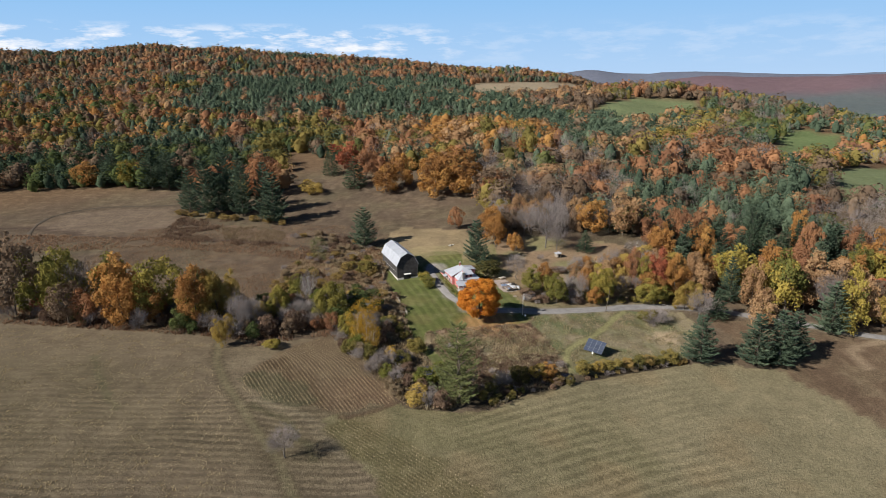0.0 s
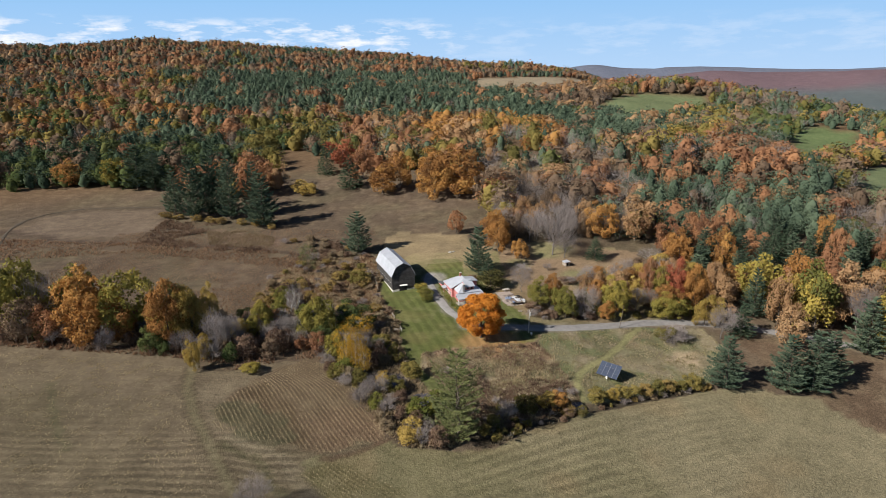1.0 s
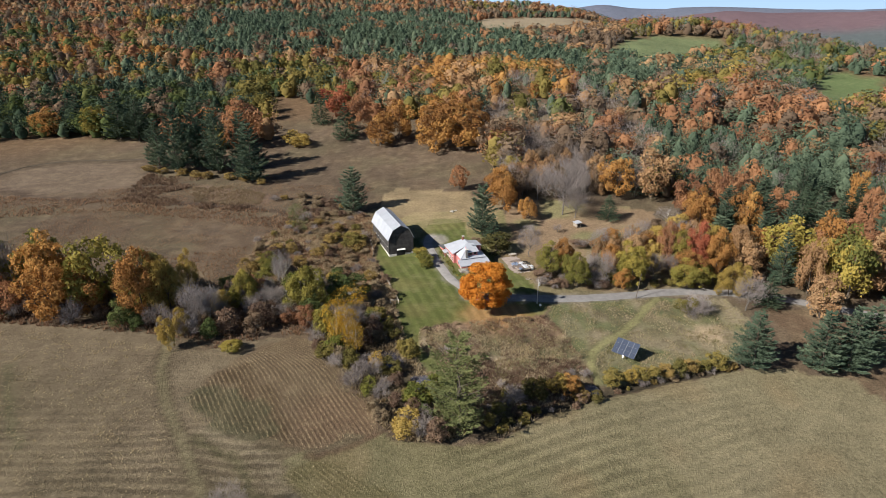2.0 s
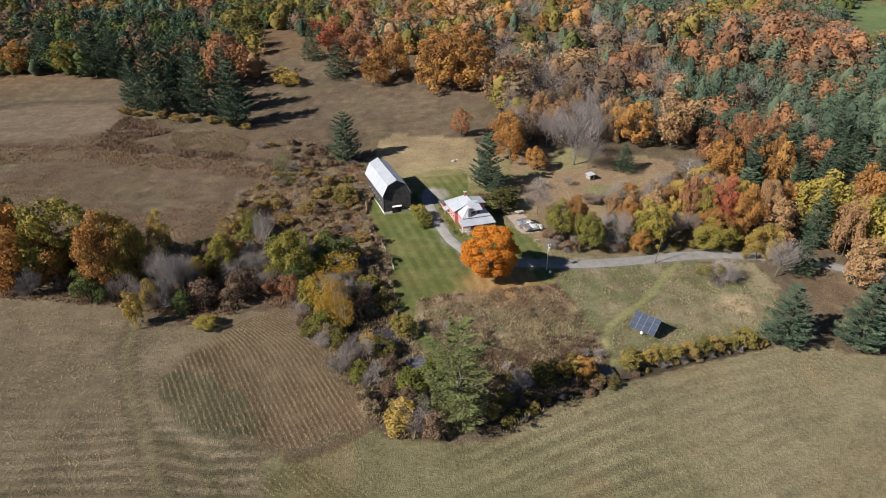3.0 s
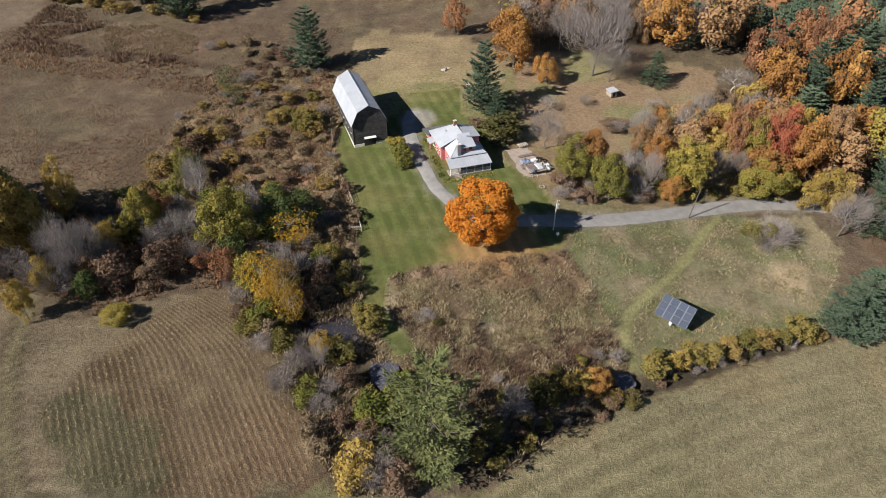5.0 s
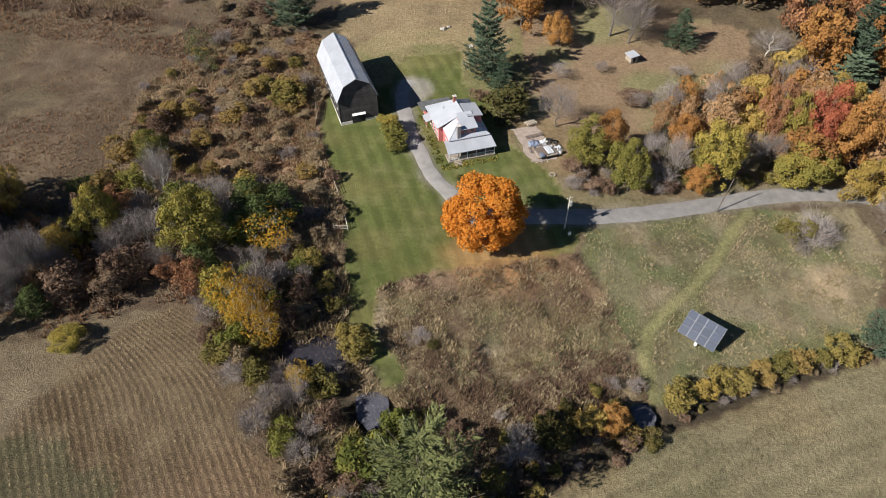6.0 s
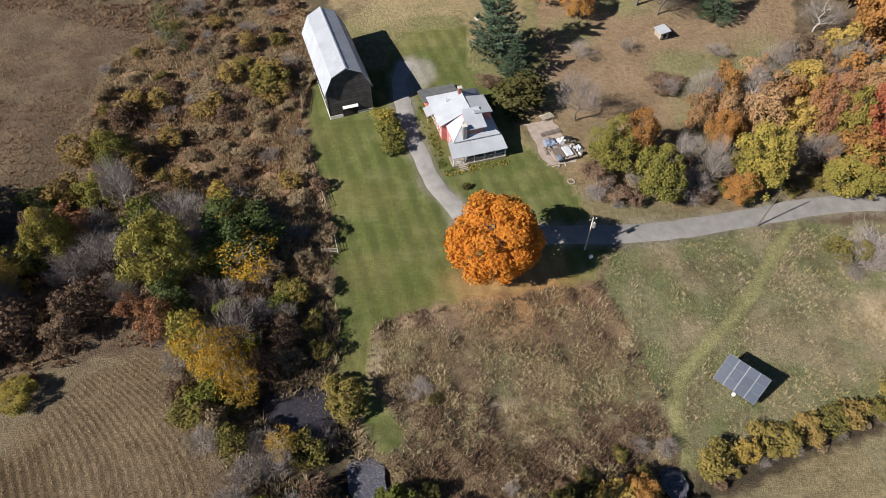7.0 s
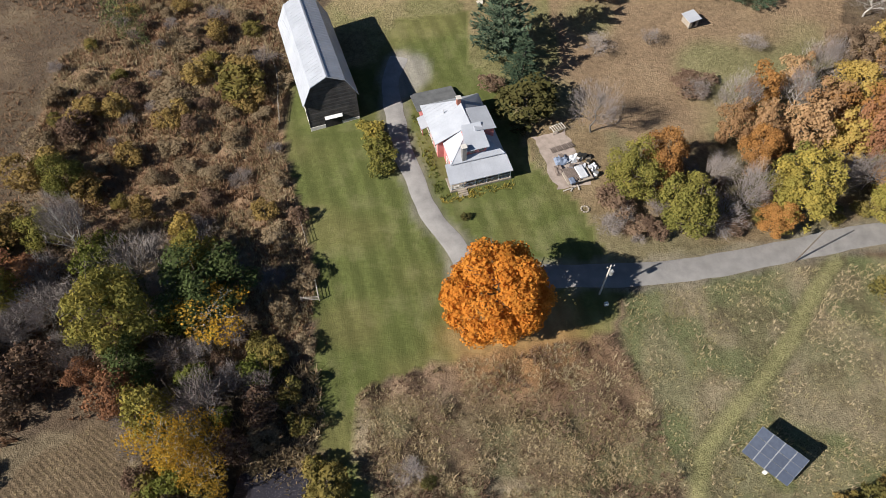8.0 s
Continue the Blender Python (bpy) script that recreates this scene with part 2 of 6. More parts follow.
def inside(x, y, ring):
    """Which places lie inside a plan outline."""
    x, y = np.asarray(x, float), np.asarray(y, float)
    hit = np.zeros(np.broadcast(x, y).shape, bool)
    for (ax, ay), (bx, by) in zip(ring, ring[1:] + ring[:1]):
        if ay == by:
            continue
        hit ^= ((ay > y) != (by > y)) & (x < (bx - ax) * (y - ay) / (by - ay) + ax)
    return hit


_vg = np.random.RandomState(5).rand(64, 64)


def wave_noise(x, y, size):
    """Smooth plan noise, 0 to 1, with humps of that size in metres."""
    x, y = np.asarray(x, float) / size + 1000, np.asarray(y, float) / size + 1000
    i, j = np.floor(x).astype(int), np.floor(y).astype(int)
    a, b = x - i, y - j
    a, b = a * a * (3 - 2 * a), b * b * (3 - 2 * b)
    g = lambda p, q: _vg[p % 64, q % 64]
    return (g(i, j) * (1 - a) + g(i + 1, j) * a) * (1 - b) + (g(i, j + 1) * (1 - a) + g(i + 1, j + 1) * a) * b


POOLS = ((-15.6, 184.0, 5.6), (-4.9, 175.4, 4.0), (37.5, 177.0, 2.6))
CREEK = [(-26, 190), (-17, 182), (-5, 173), (4, 162), (11, 158.5), (21, 165.5), (31, 171), (37.5, 176.5), (41, 176), (60, 184), (80, 191.5)]


def near_height(x, y):
    u, v = np.clip((y - 200) / 100, -1.2, 2.6), 2.6 * np.tanh(x / 260)
    k = np.tanh(v / 0.5)
    knoll = np.exp(-((x - 15) ** 2 + (y - 238) ** 2) / 3600)
    return 13.371 - 6.828 * v + 5.136 * u + 4.499 * u * v + 3.493 * u * u - 0.318 * k + 1.691 * k * u + 3.73 * knoll


def hill_height(x, y):
    """Land without the ditch: the farm's slope, the wooded hill behind it, the valley and the far range."""
    x, y = np.asarray(x, float), np.asarray(y, float)
    r = np.maximum(np.hypot(x, y), 1e-6)
    s = np.minimum(1, 430 / r)
    az = np.arctan2(x, np.maximum(y, 1.0))
    turn = np.degrees(az)
    rise = np.interp(turn, (-40, -35, -30, -27, -23.4, -20, -11, 0, 8, 15, 22, 30, 40), (0.096, 0.099, 0.103, 0.111, 0.125, 0.115, 0.096, 0.066, 0.050, 0.041, 0.024, 0.002, -0.02))
    far = rise * (np.minimum(r, 1550) - 430).clip(0) - 0.05 * (r - 1650).clip(0, 1200)
    far = far + (14 * (wave_noise(x, y, 260) - 0.5) + 12 * (wave_noise(x, y, 420) - 0.5)) * smooth(600, 1200, r)
    far = far - 105 * smooth(900, 1500, r) * smooth(0.16, 0.42, az) + 10 * np.exp(-((r - 850) / 90) ** 2) * smooth(0.4, 0.5, az)
    brow = np.interp(turn, (10, 14, 17, 20, 23, 26, 30, 36), (0, 5, 14, 17, 17, 12, 2, -5))
    far = far + brow * np.exp(-((r - 960) / 130) ** 2)
    far = far + (13 * (wave_noise(x + 70, y, 130) - 0.5)) * smooth(460, 700, r) * smooth(2000, 1500, r)
    land = near_height(x * s, y * s) + far
    land = land + (-15 - land) * smooth(1750, 2500, r) * (y > 0)
    blue = np.interp(turn, (0, 8, 13.5, 16, 19, 23, 30, 40), (110, 125, 144, 131, 137, 118, 110, 110)) * np.exp(-((r - 4500) / 480) ** 2)
    red = np.interp(turn, (5, 15, 20, 22.5, 26, 30, 33, 40), (60, 80, 94, 103, 101, 107, 102, 112)) * np.exp(-((r - 3300) / 430) ** 2)
    ridge = np.maximum(blue, red) + 26 * (wave_noise(x, y, 240) - 0.5) * smooth(2600, 3100, r)
    return land + ridge


def height(x, y):
    x, y = np.asarray(x, float), np.asarray(y, float)
    d = segment_distance(x, y, CREEK)
    z = hill_height(x, y) - 1.3 * np.exp(-(d / 2.0) ** 2) + 0.25 * (wave_noise(x, y, 7) - 0.5)
    for cx, cy, wide in POOLS:
        z = z - 1.1 * np.exp(-(((x - cx) ** 2 + (y - cy) ** 2) / wide ** 2) ** 2)
    rough = 1.35 * (inside(x, y, BRUSH) | inside(x, y, SCRUB)) + 0.3 * inside(x, y, RIGHT_GRASS)
    return z + rough * (wave_noise(x, y, 2.7) - 0.4)


def lie(x, y):
    return float(height(np.array([x]), np.array([y]))[0])


def mesh_of(name, verts, quads, mats, tone=None, index=None, shade=False):
    """A mesh from arrays of corners and four-cornered (or three-cornered) faces."""
    me = bpy.data.meshes.new(name)
    verts, quads = np.asarray(verts, np.float32), np.asarray(quads, np.int32)
    n, k = quads.shape
    me.vertices.add(len(verts))
    me.vertices.foreach_set("co", verts.ravel())
    me.loops.add(n * k)
    me.loops.foreach_set("vertex_index", quads.ravel())
    me.polygons.add(n)
    me.polygons.foreach_set("loop_start", np.arange(0, n * k, k, dtype=np.int32))
    me.polygons.foreach_set("loop_total", np.full(n, k, np.int32))
    me.polygons.foreach_set("use_smooth", np.full(n, shade))
    for m in mats:
        me.materials.append(m)
    if index is not None:
        me.polygons.foreach_set("material_index", np.asarray(index, np.int32))
    if tone is not None:
        at = me.attributes.new("tone", "FLOAT", "POINT")
        at.data.foreach_set("value", np.asarray(tone, np.float32))
    me.update(calc_edges=True)
    return me


def hang(name, me, parent=None, label=""):
    ob = new(name, me)
    ob.parent = parent
    return tagged(ob, label)


def part(name, bm, material, parent=None, label=""):
    """One bmesh as one mesh object under a thing or a part."""
    me = bpy.data.meshes.new(name)
    bmesh.ops.recalc_face_normals(bm, faces=bm.faces)
    bm.to_mesh(me)
    bm.free()
    me.materials.append(material)
    return hang(name, me, parent, label)


def thing(name, x, y, z, turn, label, category, group=""):
    e = new(name)
    e.empty_display_size = 0.5
    e.matrix_world = pose(x, y, z, 0, 0, turn)
    return tagged(e, label, category, group)


def box(sx, sy, sz, cx=0, cy=0, cz=0, bevel=0.0, m=None, bm=None):
    """A box of that size standing on cz, centred on cx, cy."""
    bm = bm or bmesh.new()
    mm = (m or Matrix()) @ Matrix.Translation((cx, cy, cz + sz / 2)) @ Matrix.Diagonal((sx, sy, sz, 1))
    g = bmesh.ops.create_cube(bm, size=1, matrix=mm)
    if bevel:
        es = list({e for v in g["verts"] for e in v.link_edges})
        bmesh.ops.bevel(bm, geom=es, offset=bevel, segments=1, affect="EDGES")
    return bm


def prism(points, y0, y1, bm=None):
    """An x-z outline drawn out along y."""
    bm = bm or bmesh.new()
    a = [bm.verts.new((x, y0, z)) for x, z in points]
    b = [bm.verts.new((x, y1, z)) for x, z in points]
    bm.faces.new(a)
    bm.faces.new(b[::-1])
    for i in range(len(points)):
        j = (i + 1) % len(points)
        bm.faces.new((a[i], b[i], b[j], a[j]))
    return bm


def slab(p, q, r, s, thick=0.12, bm=None):
    """A sloping slab over four corners, thickened downwards."""
    bm = bm or bmesh.new()
    up = [bm.verts.new(v) for v in (p, q, r, s)]
    lo = [bm.verts.new((v[0], v[1], v[2] - thick)) for v in (p, q, r, s)]
    bm.faces.new(up)
    bm.faces.new(lo[::-1])
    for i in range(4):
        j = (i + 1) % 4
        bm.faces.new((up[i], lo[i], lo[j], up[j]))
    return bm


def rod(a, b, r0, r1=None, sides=6, bm=None):
    """A tapered round bar from a to b."""
    bm = bm or bmesh.new()
    a, b = Vector(a), Vector(b)
    q = (b - a).to_track_quat("Z", "Y").to_matrix()
    r1 = r0 if r1 is None else r1
    low, top = [], []
    for i in range(sides):
        t = 2 * math.pi * i / sides
        d = q @ Vector((math.cos(t), math.sin(t), 0))
        low.append(bm.verts.new(a + d * r0))
        top.append(bm.verts.new(b + d * r1))
    for i in range(sides):
        j = (i + 1) % sides
        bm.faces.new((low[i], low[j], top[j], top[i]))
    bm.faces.new(low[::-1])
    bm.faces.new(top)
    return bm

# ---- the land ----
LAWN = [(-23.5, 256), (-24, 244.7), (-20.2, 232.5), (-16.5, 222.7), (-14.2, 214.8), (-13.2, 204.1), (-11, 192), (-8.6, 187), (-6.2, 184), (-5.4, 180.5), (-3, 178.8), (-0.6, 180), (-1.2, 183.5), (-4.4, 186), (-6.8, 191), (-6.2, 198.4), (0.3, 201.3), (5.8, 203.2), (30.4, 208.8), (32.4, 215.2), (31, 222), (27, 231), (19, 239), (16, 252), (9, 262), (8, 276), (-6, 274), (-9, 262)]
STUBBLE = [(-400, -400), (-20, -400), (-20, 60), (-8, 110), (-24, 131), (-31, 139.8), (-32, 144.3), (-22, 147.5), (-13.3, 155.2), (-22, 166.4), (-29.8, 178), (-36, 191), (-41, 192.6), (-52, 189.7), (-61, 183), (-68.7, 183.4), (-75, 192), (-87, 191.6), (-102, 192.3), (-127, 194.3), (-180, 196), (-400, 202)]
HAY = [(-20, -400), (400, -400), (230, 0), (127.7, 160.4), (118.5, 178.3), (112.9, 187.5), (102, 189.5), (94, 191.6), (78.5, 189.5), (58.8, 181), (40, 173), (26, 166.5), (11.5, 154), (0, 152), (-9, 152.5), (-13.3, 155.2), (-22, 147.5), (-32, 144.3), (-31, 139.8), (-24, 131), (-8, 110), (-20, 60)]
GREENISH = [(-60.5, 162), (-55.7, 167), (-48, 168), (-38, 157), (-34, 150), (-46, 148.5), (-55, 155)]
TURNED = [(-54.5, 174), (-48.7, 178), (-38, 161), (-30, 150), (-38.3, 151), (-44.7, 164)]
DRILLED = [(-58.5, 162), (-55, 172), (-50, 181), (-42, 192), (-35.9, 191), (-13.3, 155.2), (-27, 147), (-40, 151), (-46, 150.5), (-55, 155)]
LOWROWS = [(-31, 139), (-24, 131), (-10, 112), (2, 96), (22, 98), (8, 122), (-10, 138), (-24, 144)]
ROUGH_EAST = [(100, 192), (113, 189), (118.5, 178.3), (127.7, 160.4), (230, 0), (420, -60), (420, 190), (210, 202), (160, 211), (135, 219), (114, 225.5), (108, 226.5), (103, 212)]
INNER_FIELD = [(-208, 323), (-217, 346), (-210, 357), (-185, 363), (-160, 363), (-142, 329), (-157, 316), (-178, 312)]
REEDS = [(-117, 322), (-99, 324), (-81, 314), (-79, 301), (-93, 299), (-109, 303)]
BRUSH = [(-8, 186), (-6.2, 198.4), (0.3, 201), (5.8, 203), (30.4, 208.3), (34.5, 200), (38, 188), (39, 178), (25, 168), (11, 160), (-2, 170)]
SCRUB = [(-13.5, 204), (-14.5, 215), (-20.5, 232.5), (-25, 245), (-24.5, 262), (-30, 285), (-52, 290), (-70, 262), (-66, 235), (-50, 215), (-38, 205), (-28, 196)]
RIGHT_GRASS = [(33, 215), (31, 208), (36, 196), (39.5, 179), (60, 184.5), (80, 192), (95, 215), (92, 226), (61, 221.5), (45, 217)]
ORCHARD = [(22, 250), (40, 244), (60, 250), (82, 268), (88, 292), (60, 300), (30, 300), (22, 275)]
PASTURE = [(-8, 276), (10, 276), (18, 262), (24, 300), (5, 312), (-22, 318), (-30, 300), (-20, 276)]
BESIDE = [(15, 254), (18, 239), (26, 231), (30, 221), (45, 221), (60, 226), (96, 233), (96, 262), (84, 268), (60, 252), (46, 246), (40, 250), (22, 254)]
YARD = [(-24, 254), (16, 251), (26, 262), (24, 290), (-12, 288), (-22, 276)]
DRIVE = [(8.5, 218.2), (6.6, 222.2), (3.3, 226.4), (1.0, 231), (-0.2, 234.5), (-2.6, 240), (-3.9, 246), (-5.2, 252), (-5.8, 257), (-4.6, 263)]
ROAD = [(8, 216.5), (20, 217.3), (32.4, 218.3), (45.6, 220.5), (61.5, 224.9), (79, 229.6), (93, 230.6), (112, 228.5), (135, 222), (160, 214), (190, 208)]
TRACK = [(69, 224), (63, 217), (57.9, 209.7), (52, 203), (45.9, 197.3), (41, 192), (39.6, 186), (39.5, 180)]
CART = [(-73, 192), (-72.2, 185), (-68.6, 172.5), (-61.9, 159.7), (-53.2, 146.6), (-47, 137), (-38, 124), (-30, 108)]
ARC = [(-190, 262), (-206, 300), (-217, 323), (-221, 345), (-212, 360), (-195, 366), (-162, 367), (-135, 372)]
BAND = [(-300, 330), (-214, 322), (-176, 307), (-160, 304.5), (-140, 305), (-123.5, 302), (-104, 300), (-82, 296), (-65, 290), (-54, 276)]


def polar(*rows):
    """Plan points from pairs of degrees east of ahead and metres."""
    return [(r * math.sin(radians(d)), r * math.cos(radians(d))) for d, r in rows]


FIELDS = [
    (polar((12, 660), (14.4, 690), (15.8, 645), (17.2, 660), (19.5, 735), (22.1, 815), (22, 895), (18.5, 890), (16.7, 860), (14.4, 790)), (0.135, 0.165, 0.08)),
    (polar((26.8, 545), (29, 475), (32.5, 570), (32.4, 765), (29, 750)), (0.115, 0.155, 0.065)),
    (polar((31, 490), (33.1, 405), (38, 430), (38, 700)), (0.14, 0.17, 0.085)),
    (polar((3, 930), (13.8, 1040), (13.8, 1600), (10.9, 1430), (3, 1310)), (0.25, 0.205, 0.14)),
]


def growing(a, b, step, low, high, ratio):
    """Grid lines: even from a to b, then wider and wider out to low and high."""
    v = list(np.arange(a, b + step, step))
    s = step
    while v[-1] < high:
        s *= ratio
        v.append(v[-1] + s)
    s, w = step, [a]
    while w[-1] > low:
        s *= ratio
        w.append(w[-1] - s)
    return np.array(w[:0:-1] + v)


gx = growing(-100, 92, 1.15, -4900, 4900, 1.052)
gy = growing(100, 275, 1.15, -3000, 4900, 1.052)
X, Y = np.meshgrid(gx, gy)
x, y = X.ravel(), Y.ravel()
z = height(x, y)
count, nx = len(x), len(gx)
ii = (np.arange(len(gy) - 1)[:, None] * nx + np.arange(nx - 1)[None, :]).ravel()
ground_mesh = mesh_of("ground", np.stack([x, y, z], 1), np.stack([ii, ii + 1, ii + nx + 1, ii + nx], 1), [GROUND], shade=True)

edge = (wave_noise(x, y, 3.0) - 0.5) * 1.6
edge2 = (wave_noise(x, y, 2.1) - 0.5) * 1.6
xe, ye = x + edge, y + edge2
soil_haze = np.empty((count, 3))
soil_haze[:] = (0.104, 0.078, 0.055)


def lay(mask, color):
    m = np.asarray(mask, float)[:, None]
    soil_haze[:] = soil_haze * (1 - m) + np.array(color) * m


rr = np.hypot(x, y)
patch = wave_noise(x, y, 30)
lay(smooth(0.4, 0.8, patch) * 0.6, (0.122, 0.09, 0.064))
lay(smooth(0.45, 0.8, wave_noise(x + 300, y, 17)) * 0.45, (0.112, 0.098, 0.058))
lay(smooth(0.45, 0.75, wave_noise(x + 12, y, 5.5)) * 0.45, (0.142, 0.104, 0.066))
lay(smooth(0.5, 0.8, wave_noise(x, y + 9, 2.9)) * 0.5, (0.068, 0.048, 0.035))
lay(smooth(420, 470, rr) * (y > 0), (0.13, 0.085, 0.05))
# far valley and ranges: wooded land's colour with bluish distance haze painted into it
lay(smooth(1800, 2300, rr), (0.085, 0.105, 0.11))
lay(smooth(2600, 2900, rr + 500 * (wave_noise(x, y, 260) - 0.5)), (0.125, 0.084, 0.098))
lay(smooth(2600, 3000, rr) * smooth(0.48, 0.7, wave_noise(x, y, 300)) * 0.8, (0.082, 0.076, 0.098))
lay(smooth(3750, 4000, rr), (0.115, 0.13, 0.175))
for ring, tint in FIELDS:
    lay(inside(x, y, ring), tint)
lay(inside(xe, ye, STUBBLE), (0.148, 0.117, 0.078))
lay(inside(xe, ye, STUBBLE) * smooth(0.35, 0.8, wave_noise(x + 5, y, 26)) * 0.5, (0.112, 0.094, 0.054))
lay(inside(xe, ye, STUBBLE) * smooth(0.5, 0.8, wave_noise(x + 17, y, 10)) * 0.45, (0.175, 0.14, 0.092))
lay(inside(xe, ye, HAY), (0.168, 0.145, 0.084))
lay(inside(xe, ye, HAY) * smooth(0.35, 0.75, wave_noise(x, y, 24)) * 0.5, (0.14, 0.13, 0.066))
lay(inside(xe, ye, HAY) * smooth(110, 170, y) * smooth(0, 45, x) * 0.5, (0.215, 0.187, 0.113))
lay(inside(xe, ye, HAY) * smooth(55, 62, x + 0.25 * y + 2 * edge - 30) * 0.55, (0.2, 0.172, 0.106))
lay(inside(xe, ye, HAY) * smooth(0.55, 0.8, wave_noise(x + 80, y, 12)) * 0.35, (0.225, 0.165, 0.09))
xg, yg = x + 5 * (wave_noise(x, y, 6) - 0.5), y + 5 * (wave_noise(x + 60, y, 5) - 0.5)
lay(inside(xg, yg, DRILLED), (0.132, 0.098, 0.062))
lay(inside(xg, yg, DRILLED) * smooth(16, 5, np.hypot(x + 22, y - 158)) * 0.7, (0.175, 0.118, 0.075))
lay(inside(xg, yg, TURNED) * (0.5 + 0.5 * wave_noise(x, y, 4)), (0.098, 0.07, 0.042))
lay(inside(xg, yg, GREENISH) * (0.35 + 0.5 * wave_noise(x, y, 3)), (0.075, 0.075, 0.042))
lay(smooth(7, 3, np.hypot((x + 62) * 0.9, y - 172) + edge) * 0.7, (0.185, 0.148, 0.098))
lay(inside(xg, yg, LOWROWS) * (0.35 + 0.5 * wave_noise(x, y, 6)), (0.125, 0.108, 0.052))
lay(smooth(1.6, 0.5, segment_distance(xe, ye, [(-52, 149), (-47.7, 146), (-41.7, 143.2), (-37, 137), (-30, 126)])) * 0.8, (0.085, 0.078, 0.042))
lay(smooth(2.2, 0.8, segment_distance(xe, ye, [(-50, 151.5), (-45, 148.5), (-36, 144.5), (-31, 137), (-24, 128)])) * 0.7, (0.2, 0.165, 0.11))
lay(smooth(1.1, 0.3, segment_distance(xe, ye, [(-104.6, 172), (-95.7, 158), (-88, 147.5), (-83, 141.8)])) * 0.75, (0.082, 0.082, 0.042))
lay(smooth(1.2, 0.4, segment_distance(xe, ye, [(-13, 155), (-19, 149), (-27, 145)])) * 0.7, (0.095, 0.06, 0.04))
lay(inside(xe, ye, BRUSH), (0.17, 0.135, 0.085))
lay(inside(xe, ye, BRUSH) * smooth(0.5, 0.75, wave_noise(x, y, 8)) * 0.8, (0.31, 0.255, 0.175))
lay(inside(xe, ye, BRUSH) * smooth(0.5, 0.72, wave_noise(x + 71, y, 5)) * 0.7, (0.155, 0.15, 0.08))
lay(inside(xe, ye, BRUSH) * smooth(194, 199, y + 2 * edge) * 0.6, (0.21, 0.125, 0.085))
lay(inside(xe, ye, BRUSH) * smooth(182, 177, y + 2 * edge) * 0.75, (0.105, 0.07, 0.046))
lay(inside(xe, ye, BRUSH) * smooth(0.5, 0.7, wave_noise(x + 40, y, 3.3)) * 0.65, (0.12, 0.082, 0.055))
lay(inside(xe, ye, BESIDE), (0.17, 0.145, 0.082))
lay(inside(xe, ye, BESIDE) * smooth(0.45, 0.75, wave_noise(x, y, 6)) * 0.6, (0.22, 0.15, 0.09))
lay(inside(xe, ye, SCRUB), (0.23, 0.155, 0.098))
lay(inside(xe, ye, SCRUB) * smooth(0.45, 0.7, wave_noise(x, y, 7)) * 0.6, (0.30, 0.235, 0.15))
lay(inside(xe, ye, ORCHARD), (0.232, 0.165, 0.105))
lay(inside(xe, ye, ORCHARD) * smooth(0.4, 0.75, wave_noise(x, y, 11)) * 0.85, (0.18, 0.175, 0.085))
xw, yw = x + 9 * (wave_noise(x, y, 11) - 0.5), y + 9 * (wave_noise(x + 50, y, 9) - 0.5)
lay(inside(xe, ye, YARD), (0.165, 0.155, 0.072))
lay(inside(xe, ye, YARD) * smooth(0.45, 0.75, wave_noise(x, y, 7)) * 0.6, (0.22, 0.175, 0.10))
lay(inside(xw, yw, PASTURE) * (0.45 + 0.55 * wave_noise(x, y, 6)), (0.265, 0.205, 0.12))
grassy = inside(xe, ye, [(33, 216), (31, 208), (36, 196), (39.5, 178), (60, 184), (80, 191), (95, 215), (92, 227), (61, 222.5), (45, 218)])
lay(grassy, (0.17, 0.158, 0.092))
lay(grassy * smooth(0.4, 0.8, wave_noise(x, y, 9)) * 0.7, (0.25, 0.205, 0.14))
lay(grassy * smooth(0.5, 0.75, wave_noise(x + 33, y, 5)) * 0.8, (0.115, 0.132, 0.06))
lay(grassy * smooth(0.55, 0.75, wave_noise(x + 12, y, 2.6)) * 0.6, (0.14, 0.115, 0.07))
lay(inside(xw, yw, ROUGH_EAST), (0.125, 0.086, 0.056))
lay(inside(xw, yw, ROUGH_EAST) * smooth(0.4, 0.75, wave_noise(x, y, 9)) * 0.6, (0.155, 0.118, 0.074))
lay(smooth(2.2, 0.8, segment_distance(xe, ye, [(175, 216), (161, 211), (149.4, 207.5), (143, 202), (142.6, 193)])) * 0.8, (0.26, 0.195, 0.13))
lay(inside(xw, yw, INNER_FIELD) * 0.85, (0.148, 0.112, 0.082))
lay(inside(xw, yw, REEDS) * 0.85, (0.165, 0.115, 0.085))
lay(smooth(2.3, 1.4, segment_distance(x, y, TRACK)) * 0.75, (0.105, 0.1, 0.052))
lay(smooth(1.35, 0.8, segment_distance(x, y, TRACK)) * 0.95, (0.222, 0.21, 0.1))
lay(smooth(8, 3, np.hypot(x - 79, (y - 206) * 1.3) + 3 * edge) * 0.8, (0.37, 0.285, 0.19))
lay(smooth(2.6, 1.6, segment_distance(x, y, CART)) * 0.75, (0.08, 0.062, 0.04))
lay(smooth(1.5, 0.8, segment_distance(x, y, CART)) * 0.95, (0.15, 0.128, 0.076))
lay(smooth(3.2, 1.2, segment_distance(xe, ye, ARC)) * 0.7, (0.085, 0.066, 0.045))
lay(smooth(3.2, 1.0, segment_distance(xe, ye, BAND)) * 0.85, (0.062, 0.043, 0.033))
lawn_in = inside(x + edge * 0.25, y + edge2 * 0.25, LAWN)
lay(lawn_in, (0.088, 0.102, 0.033))
